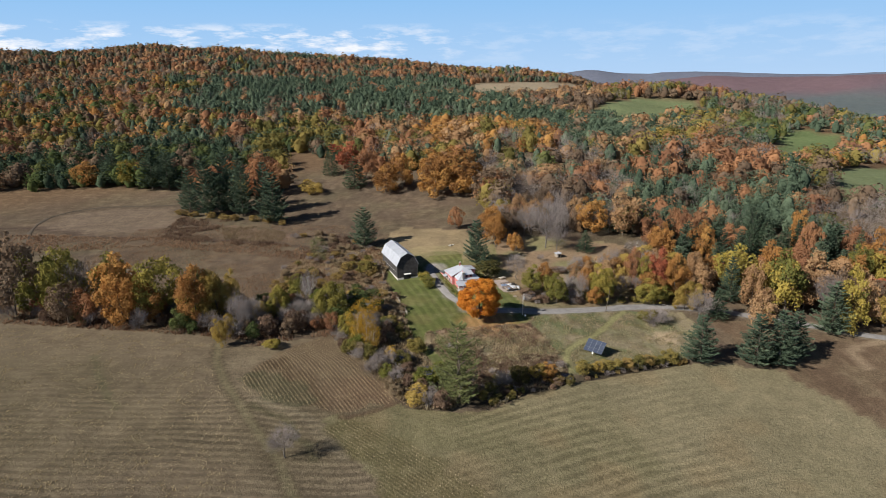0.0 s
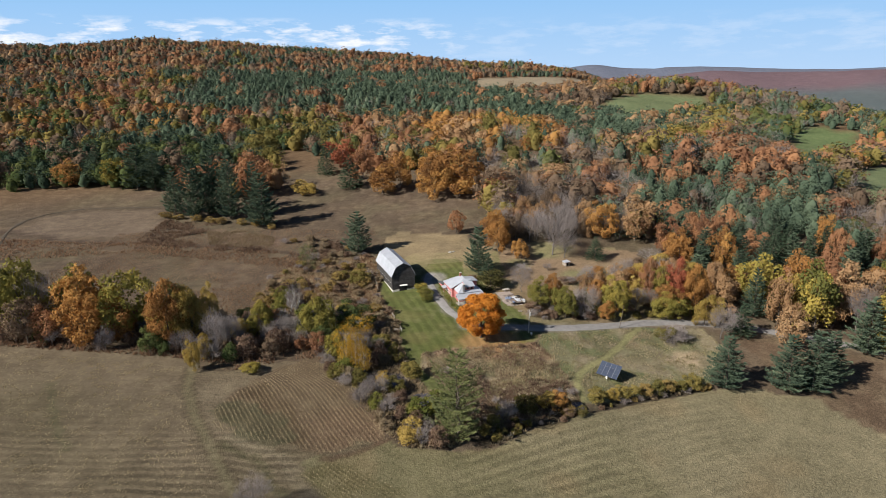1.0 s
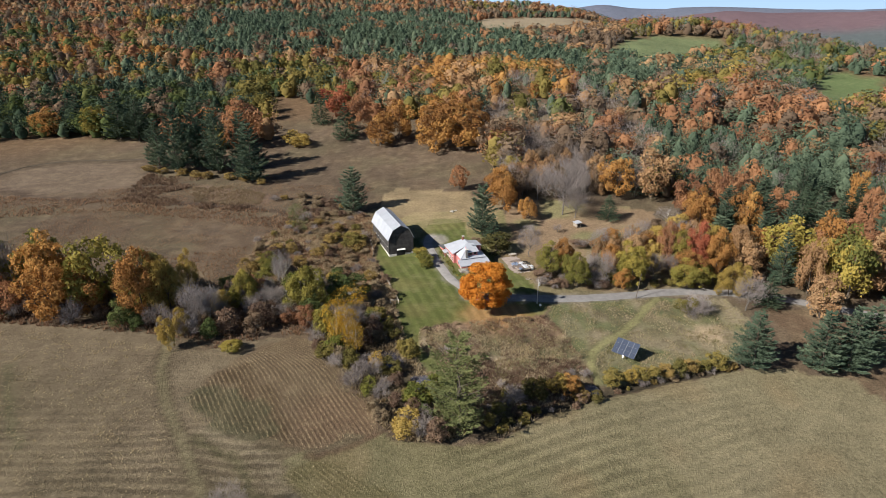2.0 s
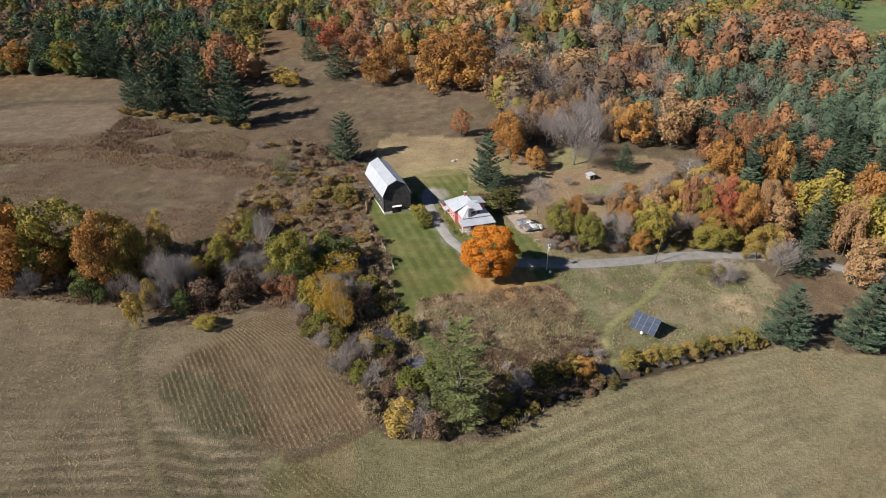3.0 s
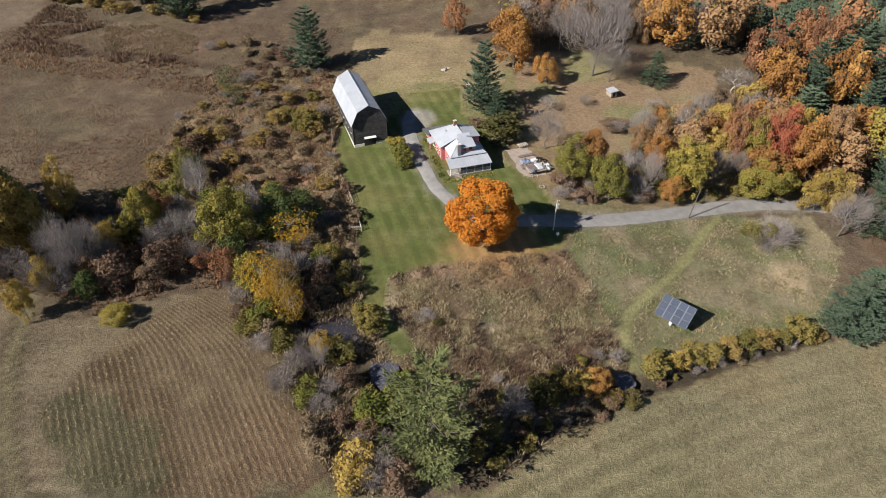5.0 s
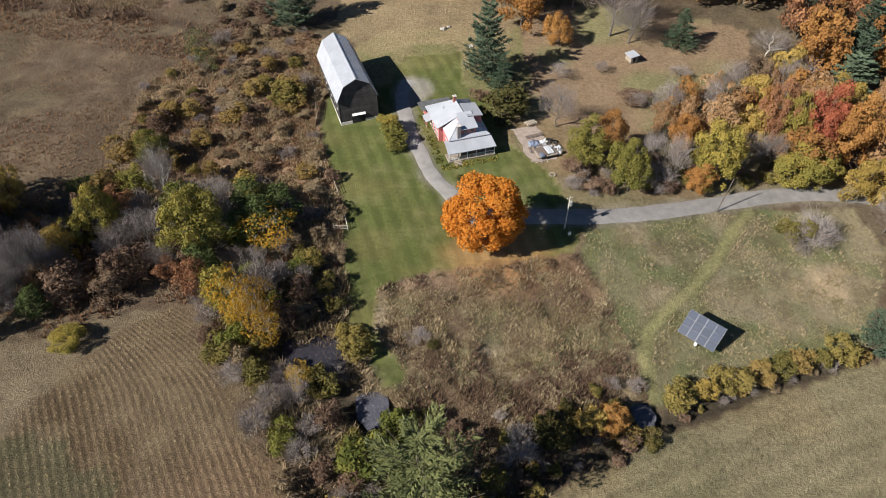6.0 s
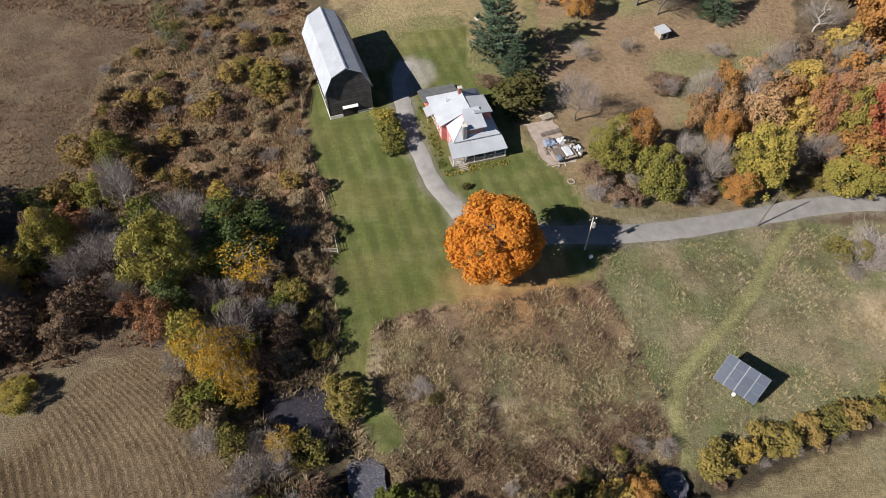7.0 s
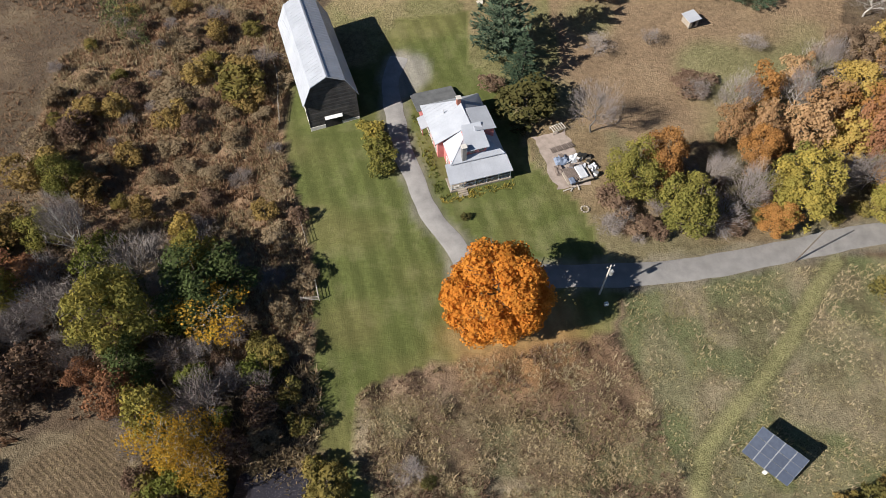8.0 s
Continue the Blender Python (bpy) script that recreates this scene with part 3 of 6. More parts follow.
lay(lawn_in * smooth(0.35, 0.8, wave_noise(x, y, 8)) * 0.6, (0.14, 0.128, 0.052))
lay(smooth(2.9, 1.5, segment_distance(xe, ye, DRIVE)) * 0.75, (0.19, 0.175, 0.145))
lay(smooth(5.6, 3.4, np.hypot(x + 3.2, (y - 258.5) * 0.75) + 0.8 * edge) * 0.85, (0.25, 0.235, 0.21))
lay(smooth(3.3, 2.0, segment_distance(xe, ye, ROAD)) * 0.7, (0.2, 0.18, 0.14))
lay(smooth(11.5, 4.0, np.hypot((x - 16.5) / 1.35, y - 207.5) + 1.5 * edge) * 0.75, (0.29, 0.165, 0.075))
lay(smooth(2.4, 0.8, segment_distance(x, y, CREEK)), (0.06, 0.05, 0.035))

# rows: red counts the stripes across, green says how strongly they show
warp = 1.6 * (wave_noise(x, y, 26) - 0.5)


def row_bend(py):
    """How far the drilled rows swerve from straight at each distance up the field."""
    return 1.2 * (wave_noise(7 + 0 * py, py, 19) - 0.5) + 0.03 * ((py - 174).clip(0)) ** 2


along = (x * 0.857 + y * 0.515 + row_bend(y)) / 1.1
across = (y * 0.99 - x * 0.10 + warp + 2 * (wave_noise(x, y, 13) - 0.5) + 0.3 * (wave_noise(x, y, 4.5) - 0.5)) / 2.7
sweep = (-0.43 * x + 0.9 * y + 2 * warp + 0.0022 * (x - 45) ** 2) / 3.4
mown = (x * 0.94 + y * 0.33) / 3.1
in_stubble, in_hay = inside(xe, ye, STUBBLE), inside(xe, ye, HAY)
cart_x = np.interp(y, [p[1] for p in CART[::-1]], [p[0] for p in CART[::-1]])
in_rows = inside(xg, yg, DRILLED)
stripe = np.where(in_rows, along, across)
lower = smooth(165, 140, y)
weight = np.where(in_stubble, np.where(in_rows, 0.36 * (0.5 + wave_noise(x, y, 12)), 0.1 * wave_noise(x, y, 9) + 0.32 * lower * (0.25 + wave_noise(x + 9, y, 16))), 0.0) * smooth(0.8, 2.2, np.abs(x - cart_x))
in_low = inside(xg, yg, LOWROWS)
stripe, weight = np.where(in_hay, sweep, stripe), np.where(in_hay, (0.06 + 0.24 * wave_noise(x, y, 17)) * smooth(95, 60, x) * smooth(-10, 12, x), weight)
stripe, weight = np.where(in_low, (0.63 * x + 0.77 * y + row_bend(y)) / 1.1, stripe), np.where(in_low, 0.16, weight)
stripe, weight = np.where(lawn_in, mown, stripe), np.where(lawn_in, 0.2 * (0.4 + wave_noise(x, y, 9)), weight)
rows = np.stack([stripe, weight, 1.0 * lawn_in, 0 * x + 1], 1)
at = ground_mesh.attributes.new("soil_haze", "FLOAT_COLOR", "POINT")
at.data.foreach_set("color", np.concatenate([soil_haze, np.ones((count, 1))], 1).astype(np.float32).ravel())
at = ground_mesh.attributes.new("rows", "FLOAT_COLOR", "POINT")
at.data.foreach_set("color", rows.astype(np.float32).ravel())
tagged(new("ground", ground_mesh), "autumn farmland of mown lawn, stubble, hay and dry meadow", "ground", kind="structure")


def strip(name, line, half, lift, material, label, category, wobble=0.35):
    """A road draped over the land along a chain of plan points, with soft uneven edges."""
    pts, cuts = [Vector((*p, 0)) for p in line], []
    for k in range(len(pts) - 1):
        p0, p1, p2, p3 = pts[max(k - 1, 0)], pts[k], pts[k + 1], pts[min(k + 2, len(pts) - 1)]
        steps = max(2, int((p2 - p1).length / 0.9))
        for i in range(steps):
            t = i / steps
            cuts.append(0.5 * (2 * p1 + (p2 - p0) * t + (2 * p0 - 5 * p1 + 4 * p2 - p3) * t * t + (3 * p1 - p0 - 3 * p2 + p3) * t ** 3))
    cuts.append(pts[-1])
    across_n, vs = 6, []
    for i, c in enumerate(cuts):
        d = (cuts[min(i + 1, len(cuts) - 1)] - cuts[max(i - 1, 0)]).normalized()
        nrm = Vector((-d.y, d.x, 0))
        w = half + wobble * (wave_noise(c.x, c.y, 2.3) - 0.5)
        for j in range(across_n + 1):
            q = c + nrm * w * (2 * j / across_n - 1)
            crown = lift * (1 - 0.9 * abs(2 * j / across_n - 1) ** 3)
            vs.append((q.x, q.y, lie(q.x, q.y) + crown + 0.02))
    k = across_n + 1
    fs = [(i * k + j, i * k + j + 1, (i + 1) * k + j + 1, (i + 1) * k + j) for i in range(len(cuts) - 1) for j in range(across_n)]
    return tagged(new(name, mesh_of(name, vs, fs, [material], shade=True)), label, category, kind="structure")


DIRT = plain("worn_meadow_dirt", (0.05, 0.04, 0.03), (0.085, 0.066, 0.046), 0.4, 6, 0.95)
strip("track", ARC, 1.0, 0.25, DIRT, "dark worn wheel track curving through the meadow", "track", 1.2)
strip("road", ROAD, 1.95, 0.16, GRAVEL, "pale gravel country road past the farmhouse", "road")
strip("driveway", DRIVE, 1.65, 0.14, GRAVEL, "grey gravel driveway between barn and house", "driveway")


def pool(name, cx, cy, rx, ry, turn, label, material=None):
    """A still pool with an uneven shore, level with the creek."""
    level = float(hill_height(cx, cy)) - 0.55
    bm = bmesh.new()
    c = bm.verts.new((cx, cy, level))
    ring = []
    for i in range(28):
        t = 2 * math.pi * i / 28
        k = 0.8 + 0.45 * float(wave_noise(cx + 5 * math.cos(t), cy + 5 * math.sin(t), 2.0))
        px, py = rx * k * math.cos(t), ry * k * math.sin(t)
        ct, st = math.cos(radians(turn)), math.sin(radians(turn))
        ring.append(bm.verts.new((cx + px * ct - py * st, cy + px * st + py * ct, level)))
    for i in range(28):
        bm.faces.new((c, ring[i], ring[(i + 1) % 28]))
    ob = part(name, bm, material or WATER)
    return tagged(ob, label, "water", kind="structure")


pool("water_1", -15.6, 184.0, 5.4, 5.6, 40, "dark leaf-strewn pond among bare shrubs", DARK_WATER)
pool("water_2", -4.9, 175.4, 2.5, 3.9, 20, "grey-blue pond with fallen leaves afloat")
pool("water_3", 37.8, 177.2, 1.7, 3.2, 10, "narrow creek pool beside the hay field")

# ---- trees ----
rng = np.random.RandomState(11)


def unit(n):
    v = rng.normal(size=(n, 3))
    return v / np.linalg.norm(v, axis=1)[:, None]


def sprigs(centres, normals, size, stretch=1.0, jitter=0.6, slim=1.0):
    """A small three-cornered leaf sprig at each centre, facing roughly along its normal."""
    n = len(centres)
    nn = normals + jitter * rng.normal(size=(n, 3))
    nn /= np.linalg.norm(nn, axis=1)[:, None]
    a = np.cross(nn, unit(n))
    a /= np.linalg.norm(a, axis=1)[:, None]
    b = np.cross(nn, a)
    s = (1.25 * size * (0.6 + 0.8 * rng.rand(n)))[:, None]
    a, b = a * s * stretch, b * s * slim
    v = np.stack([centres + a, centres - 0.5 * a + 0.87 * b, centres - 0.5 * a - 0.87 * b], 1).reshape(-1, 3)
    return v, np.arange(3 * n).reshape(n, 3)


def billows(h, w, lumps, low=0.12, rough=0.3):
    """The leafy clumps of a broad, uneven crown of height h and width w: middles, radii, ways out, flattening."""
    k = np.arange(lumps) + 0.5
    up = 1 - 1.8 * k / lumps
    az = k * 2.399963 + 0.6 * rng.normal(size=lumps)
    flat = np.sqrt(np.clip(1 - up * up, 0, 1))
    d = np.stack([flat * np.cos(az), flat * np.sin(az), up], 1)
    tall = 0.5 * h * (1 - low)
    lobed = sum(np.cos(3.1 * (d @ u) + f) for u, f in zip(unit(4), 6.283 * rng.rand(4))) / 2.6
    out = 0.7 * (1 + 0.75 * rough * lobed + 0.9 * rough * (rng.rand(lumps) - 0.6))
    out[rng.rand(lumps) < 0.6 * rough] *= 0.6
    lean = rng.normal(size=2) * 0.06 * w
    mid = d * out[:, None] * np.array([0.5 * w, 0.5 * w, tall]) + np.array([0, 0, h * low + tall])
    mid[:, :2] += lean * ((mid[:, 2:3] / h) - 0.3)
    rad = 0.5 * w * min(0.55, 1.6 / math.sqrt(lumps)) * (0.55 + 0.9 * rng.rand(lumps))
    return mid, rad, d, min(1.1, max(0.65, 1.35 * tall / w))


def crown_points(n, h, w, lumps, low=0.12, rough=0.3):
    """Places and facings over the clumps of a broad crown, thinning out at their rims."""
    mid, rad, way, tall = billows(h, w, lumps, low, rough)
    k = rng.choice(lumps, int(n * 2.8), p=rad ** 2 / (rad ** 2).sum())
    d = unit(len(k)) + 0.5 * way[k] + np.array([0, 0, 0.15])
    d /= np.linalg.norm(d, axis=1)[:, None]
    squash = np.array([1, 1, tall])
    p = mid[k] + d * (rad[k] * (0.6 + 0.62 * rng.rand(len(k)) ** 1.3))[:, None] * squash
    free = np.ones(len(k), bool)
    for c, r in zip(mid, rad):
        free &= ((((p - c) / squash) ** 2).sum(1) > (0.55 * r) ** 2)
    free &= p[:, 2] > h * max(0.02, low * 0.5)
    p, d, k = p[free][:n], d[free][:n], k[free][:n]
    own = 0.65 * rng.rand(lumps) + 0.35 * (mid[:, 2] / h)
    return p, d, own[k]


def plumes(p, d, size, slim=0.3):
    """Long tufts that point out and up from the places given."""
    n = len(p)
    a = d + np.array([0, 0, 0.35]) + 0.45 * rng.normal(size=(n, 3))
    a /= np.linalg.norm(a, axis=1)[:, None]
    b = np.cross(a, unit(n))
    b /= np.linalg.norm(b, axis=1)[:, None]
    L = (size * (0.65 + 0.7 * rng.rand(n)))[:, None]
    v = np.stack([p - a * L * 0.5 - b * L * slim, p - a * L * 0.5 + b * L * slim, p + a * L], 1).reshape(-1, 3)
    return v, np.arange(3 * n).reshape(n, 3)


def limbs(h, w, count, girth, low=0.2, twigs=0, spread=0.42):
    """Trunk with limbs (and twigs) as tapered bars."""
    vs, fs = [], []

    def bar(a, b, r0, r1, sides=5):
        a, b = np.asarray(a, float), np.asarray(b, float)
        d = (b - a) / max(np.linalg.norm(b - a), 1e-6)
        u = np.cross(d, (0.31, 0.95, 0.1))
        u /= np.linalg.norm(u)
        v = np.cross(d, u)
        t = np.arange(sides) * 2 * math.pi / sides
        ring = np.cos(t)[:, None] * u + np.sin(t)[:, None] * v
        o = sum(len(q) for q in vs)
        vs.append(np.concatenate([a + ring * r0, b + ring * r1]))
        i = np.arange(sides)
        fs.append(np.stack([o + i, o + (i + 1) % sides, o + sides + (i + 1) % sides, o + sides + i], 1))

    p, steps = np.array([0, 0, -0.6]), 6
    for i in range(steps):
        q = np.array([rng.normal() * 0.02 * h, rng.normal() * 0.02 * h, h * 0.86 * (i + 1) / steps])
        bar(p, q, girth * (1 - i / (steps + 1)), girth * (1 - (i + 1) / (steps + 1)), 7)
        p = q
    for _ in range(count):
        t = low + (0.9 - low) * rng.rand()
        a = np.array([0, 0, h * 0.86 * t])
        az = rng.rand() * 2 * math.pi
        ln = w * spread * (1.1 - 0.6 * t) * (0.7 + 0.5 * rng.rand())
        b = a + np.array([math.cos(az) * ln, math.sin(az) * ln, ln * (0.5 + 0.5 * rng.rand())])
        g = girth * 0.42 * (1 - t * 0.6)
        bar(a, b, g, g * 0.35, 5)
        for _ in range(twigs):
            s = 0.3 + 0.7 * rng.rand()
            c = a + (b - a) * s
            e = c + unit(1)[0] * ln * 0.32 + np.array([0, 0, ln * 0.24])
            bar(c, e, g * 0.28, 0.012, 3)
            for _ in range(3):
                c2 = c + (e - c) * (0.4 + 0.6 * rng.rand())
                bar(c2, c2 + unit(1)[0] * ln * 0.16 + np.array([0, 0, ln * 0.13]), 0.025, 0.008, 3)
    return np.concatenate(vs), np.concatenate(fs)


def broadleaf(h, w, n, size, lumps=16, low=0.12, jitter=0.35, rough=0.3):
    p, f, own = crown_points(n, h, w, lumps, low, rough)
    return (*sprigs(p, f, size, 1.1, jitter), 0.5 * np.repeat(own, 3))


def conifer(h, w, tiers, arms, per, size, low, slope=0.8, rise=0.22, droop=0.1, ragged=0.3, fan=0.3):
    """Tiers of branches, each a flat feathered spray that droops and lifts again at its tip."""
    vs, ts = [], []
    for i in range(tiers):
        t = (i + 0.25 * rng.rand()) / tiers
        z = h * (low + (0.97 - low) * t)
        reach = 0.5 * w * ((1 - t) ** slope * min(1.0, 0.72 + 2.2 * t) + 0.05)
        turn = rng.rand() * 6.283
        count = max(3, round(arms * (1 - 0.45 * t)))
        for j in range(count):
            az = turn + 6.283 * j / count + 0.25 * rng.normal()
            ln = reach * (1 - ragged + 1.5 * ragged * rng.rand())
            m = max(4, int(per * (0.25 + 0.75 * ln / (0.5 * w))))
            s = 0.1 + 0.9 * rng.rand(m) ** 0.75
            hand = np.where(rng.rand(m) < 0.5, -1.0, 1.0)
            off = hand * rng.rand(m) * fan * ln * s * (1.25 - s)
            out = np.array([math.cos(az), math.sin(az), 0])
            side = np.array([-math.sin(az), math.cos(az), 0])
            zz = z + ln * (rise * s * s - droop * s) + 0.05 * ln * rng.normal(size=m) * (1 - 0.6 * s) + 0.25 * h / tiers * (rng.rand() - 0.5)
            p = out * (ln * s)[:, None] + side * off[:, None]
            p[:, 2] = zz
            d = out * 0.8 + side * (hand * (0.25 + 0.6 * rng.rand(m)))[:, None] + np.array([0, 0, 0.25]) + 0.18 * rng.normal(size=(m, 3))
            d /= np.linalg.norm(d, axis=1)[:, None]
            q = np.cross(d, np.array([0, 0, 1.0]) + 0.45 * rng.normal(size=(m, 3)))
            q /= np.linalg.norm(q, axis=1)[:, None]
            L = (size * (0.7 + 0.6 * rng.rand(m)))[:, None]
            vs.append(np.stack([p - d * L * 0.4 - q * L * 0.3, p - d * L * 0.4 + q * L * 0.3, p + d * L], 1).reshape(-1, 3))
            ts.append(np.full(3 * m, 0.35 * rng.rand() + 0.15 * t))
    v = np.concatenate(vs)
    return v, np.arange(len(v)).reshape(-1, 3), np.concatenate(ts)


def twig_cloud(h, w, n, size, lumps=14, low=0.2, thick=0.028):
    """Fine bare twigs that fan out from the limbs."""
    mid, rad, way, tall = billows(h, w, lumps, low, 0.35)
    k = rng.randint(0, lumps, n)
    p = mid[k] + unit(n) * (rad[k] * 1.15 * rng.rand(n) ** 0.45)[:, None]
    d = p - np.array([0, 0, h * 0.22])
    d = d / np.linalg.norm(d, axis=1)[:, None] + 0.55 * unit(n) + np.array([0, 0, 0.25])
    d /= np.linalg.norm(d, axis=1)[:, None]
    s = np.cross(d, unit(n))
    s /= np.linalg.norm(s, axis=1)[:, None]
    L = (size * (0.6 + 0.9 * rng.rand(n)))[:, None]
    v = np.stack([p - d * L - s * thick, p - d * L + s * thick, p + d * L], 1).reshape(-1, 3)
    return v, np.arange(3 * n).reshape(-1, 3)


# full trees: nominal height and width, crown mesh and trunk mesh, three of each habit
H0, W0 = 16.0, 13.0
HABIT = {}
for k in range(3):
    HABIT["maple", k] = (broadleaf(H0, W0, 26000, 0.15, 70, -0.06, 0.5, 0.09), limbs(H0, W0, 16, 0.34))
    HABIT["broad", k] = (broadleaf(H0, W0, 8000, 0.185, 44 + 8 * k, -0.1, 0.55, 0.4), limbs(H0, W0, 9, 0.24))
    HABIT["small", k] = (broadleaf(H0, W0, 2900, 0.285, 34 + 5 * k, -0.1, 0.5, 0.4), limbs(H0, W0, 6, 0.24))
    HABIT["thin", k] = (broadleaf(H0, W0, 1500, 0.2, 22, 0.08, 0.9, 0.4), limbs(H0, W0, 16, 0.16, twigs=3))
    HABIT["shrub", k] = (broadleaf(H0, W0, 1500, 0.42, 22 + 4 * k, -0.12, 0.6, 0.4), limbs(H0, W0, 5, 0.3, 0.05))
    HABIT["pine", k] = (conifer(H0, W0, 17, 7, 92, 0.56, 0.06, 0.52, 0.34, 0.12, 0.42, 0.5), limbs(H0, W0, 10, 0.22, spread=0.36))
    HABIT["bigpine", k] = (conifer(H0, W0, 16, 8, 130, 0.42, 0.04, 0.6, 0.32, 0.14, 0.4, 0.45), limbs(H0, W0, 12, 0.24, spread=0.36))
    HABIT["ragpine", k] = (conifer(H0, W0, 15, 8, 120, 0.36, 0.03, 0.42, 0.4, 0.1, 0.5, 0.5), limbs(H0, W0, 22, 0.26, 0.08, spread=0.45))
    HABIT["spruce", k] = (conifer(H0, W0, 20, 7, 44, 0.55, 0.03, 0.9, 0.1, 0.12, 0.22, 0.36), limbs(H0, W0 * 0.7, 8, 0.2, spread=0.3))
    HABIT["bare", k] = (twig_cloud(H0, W0, 2500, 0.8, 20, 0.22, 0.03), limbs(H0, W0, 15, 0.24, 0.2, 4, 0.5))
    HABIT["twiggy", k] = (twig_cloud(H0, W0, 1500, 1.3, 18, 0.0, 0.06), limbs(H0, W0, 10, 0.2, 0.03, 2, 0.5))
_made = {}
KINDS = {
    "maple": ("maple", "maple", "maple_tree", "large sugar maple in full orange leaf beside the driveway"),
    "orange": ("broad", "orange", "maple_tree", "autumn maple tree in orange leaf"),
    "tan": ("broad", "tan", "oak_tree", "pale tan-leaved autumn oak tree"),
    "rust": ("broad", "rust", "oak_tree", "rust-brown autumn oak tree with dense crown"),
    "red": ("broad", "red", "maple_tree", "dull red-leaved autumn maple tree"),
    "gold": ("broad", "gold", "aspen_tree", "golden-yellow autumn aspen tree"),
    "olive": ("broad", "olive", "ash_tree", "olive-green tree turning yellow"),
    "green": ("broad", "green", "deciduous_tree", "dark green broad-crowned tree still in leaf"),
    "brown": ("broad", "brown", "oak_tree", "brown-leaved oak tree late in autumn"),
    "birch": ("thin", "birch", "birch_tree", "thin white-stemmed birch with sparse yellow leaves"),
    "bare": ("bare", "grey", "bare_tree", "grey leafless tree with fine twigs"),
    "bigbare": ("bare", "grey", "bare_tree", "tall grey leafless tree in the orchard"),
    "birchbare": ("bare", "grey", "birch_tree", "leafless white-stemmed birch tree"),
    "greyshrub": ("twiggy", "grey", "bare_shrub", "grey leafless twiggy shrub in the hedgerow"),
    "shrub_olive": ("shrub", "hedge", "shrub", "rounded shrub with olive-yellow autumn leaves"),
    "shrub_gold": ("shrub", "gold", "shrub", "rounded shrub with yellow autumn leaves"),
    "shrub_rust": ("shrub", "scrub", "shrub", "low shrub with rusty red-brown leaves"),
    "shrub_tan": ("shrub", "fawn", "shrub", "low shrub with pale tan withered leaves"),
    "bushgreen": ("shrub", "bushgreen", "shrub", "light green leafy shrub by the creek"),
    "pine": ("pine", "pine", "pine_tree", "dark blue-green white pine with tiered branches"),
    "pinelight": ("ragpine", "pinelight", "pine_tree", "tall pale green pine at the field corner"),
    "spruce": ("spruce", "spruce", "spruce_tree", "dark green narrow spruce tree"),
    "hedgebush": ("shrub", "olive", "hedge_bush", "yellow-green clipped bush between barn and driveway"),
    "deadpine": ("thin", "pinelight", "pine_tree", "half-dead pine with a thin green top"),
    "willow": ("shrub", "willow", "willow_shrub", "soft rounded willow shrub with yellowing leaves"),
    "cedar": ("shrub", "cedar", "cedar_bush", "rounded dark green-brown cedar bush behind the house"),
}
planted = []


def tree(kind, px, py, h, w, fine=True):
    """One tree or shrub of that kind, height and width, rooted in the land."""
    habit, leaf, name, label = KINDS[kind]
    habit = "small" if habit == "broad" and (not fine or py > 300 or px < -90 or px > 112) else habit
    habit = "bigpine" if habit == "pine" and py < 240 else habit
    k = len(planted) % 3
    bark = PALE_BARK if "birch" in kind else (GREY_BARK if habit in ("bare", "twiggy") else BARK)
    if (habit, leaf, k, bark.name) not in _made:
        (cv, cf, *ct), (tv, tf) = HABIT[habit, k]
        _made[habit, leaf, k, bark.name] = (mesh_of(leaf + "_crown", cv, cf, [LEAF[leaf]], *ct), mesh_of(leaf + "_trunk", tv, tf, [bark]))
    crown, trunk = _made[habit, leaf, k, bark.name]
    e = thing(name, px, py, lie(px, py), 0, label, "shrub" if "shrub" in name or "bush" in name else "tree", "trees and shrubs of the farm")
    e.matrix_world = pose(px, py, lie(px, py), 0, 0, (len(planted) * 77.7) % 360) @ Matrix.Diagonal((w / W0, w / W0, h / H0, 1))
    hang("trunk", trunk, e)
    hang("crown", crown, e)
    planted.append((px, py, w))
    return e


tree("orange", -99.7, 199.9, 12.6, 10.0)
tree("olive", -117.2, 208.9, 21.8, 13.9)
tree("gold", -76.4, 212.8, 15.1, 6.8)
tree("olive", -133.2, 209.3, 22.7, 11.4)
tree("green", -65.4, 217.9, 5.7, 8.2)
tree("birchbare", -49.1, 217.5, 14.7, 6.2)
tree("olive", -56.7, 230.1, 9.2, 7.7)
tree("bare", -125.3, 206.4, 21.9, 10.4)
tree("orange", -107.9, 195.7, 18.0, 13.0)
tree("orange", -83.8, 198.1, 22.7, 14.0)
tree("gold", -78.1, 201.9, 22.4, 11.0)
tree("brown", -126.5, 196.8, 14.9, 12.3)
tree("bare", -68.8, 195.9, 14.5, 9.1)
tree("bare", -64.9, 197.3, 12.5, 7.5)
tree("gold", -63.1, 201.8, 8.3, 5.9)
tree("gold", -70.6, 190.5, 8.6, 5.7)
tree("rust", -120.3, 197.1, 12.6, 9.9)
tree("brown", -147.9, 202.6, 28.9, 19.3)
tree("olive", -131.6, 203.7, 24.6, 15.6)
tree("orange", -113.4, 204.0, 23.3, 15.6)
tree("olive", -98.8, 204.0, 22.9, 16.6)
tree("olive", -84.4, 204.2, 19.6, 14.7)
tree("red", -139.9, 207.8, 9.1, 9.0)
tree("orange", -106.2, 206.9, 15.9, 11.9)
tree("olive", -143.1, 206.4, 22.5, 13.8)
tree("olive", -40.8, 206.2, 16.8, 12.6)
tree("green", -29.1, 211.0, 10.8, 14.2)
tree("greyshrub", -52.7, 209.7, 7.1, 11.4)
tree("olive", -57.2, 209.1, 13.6, 7.7)
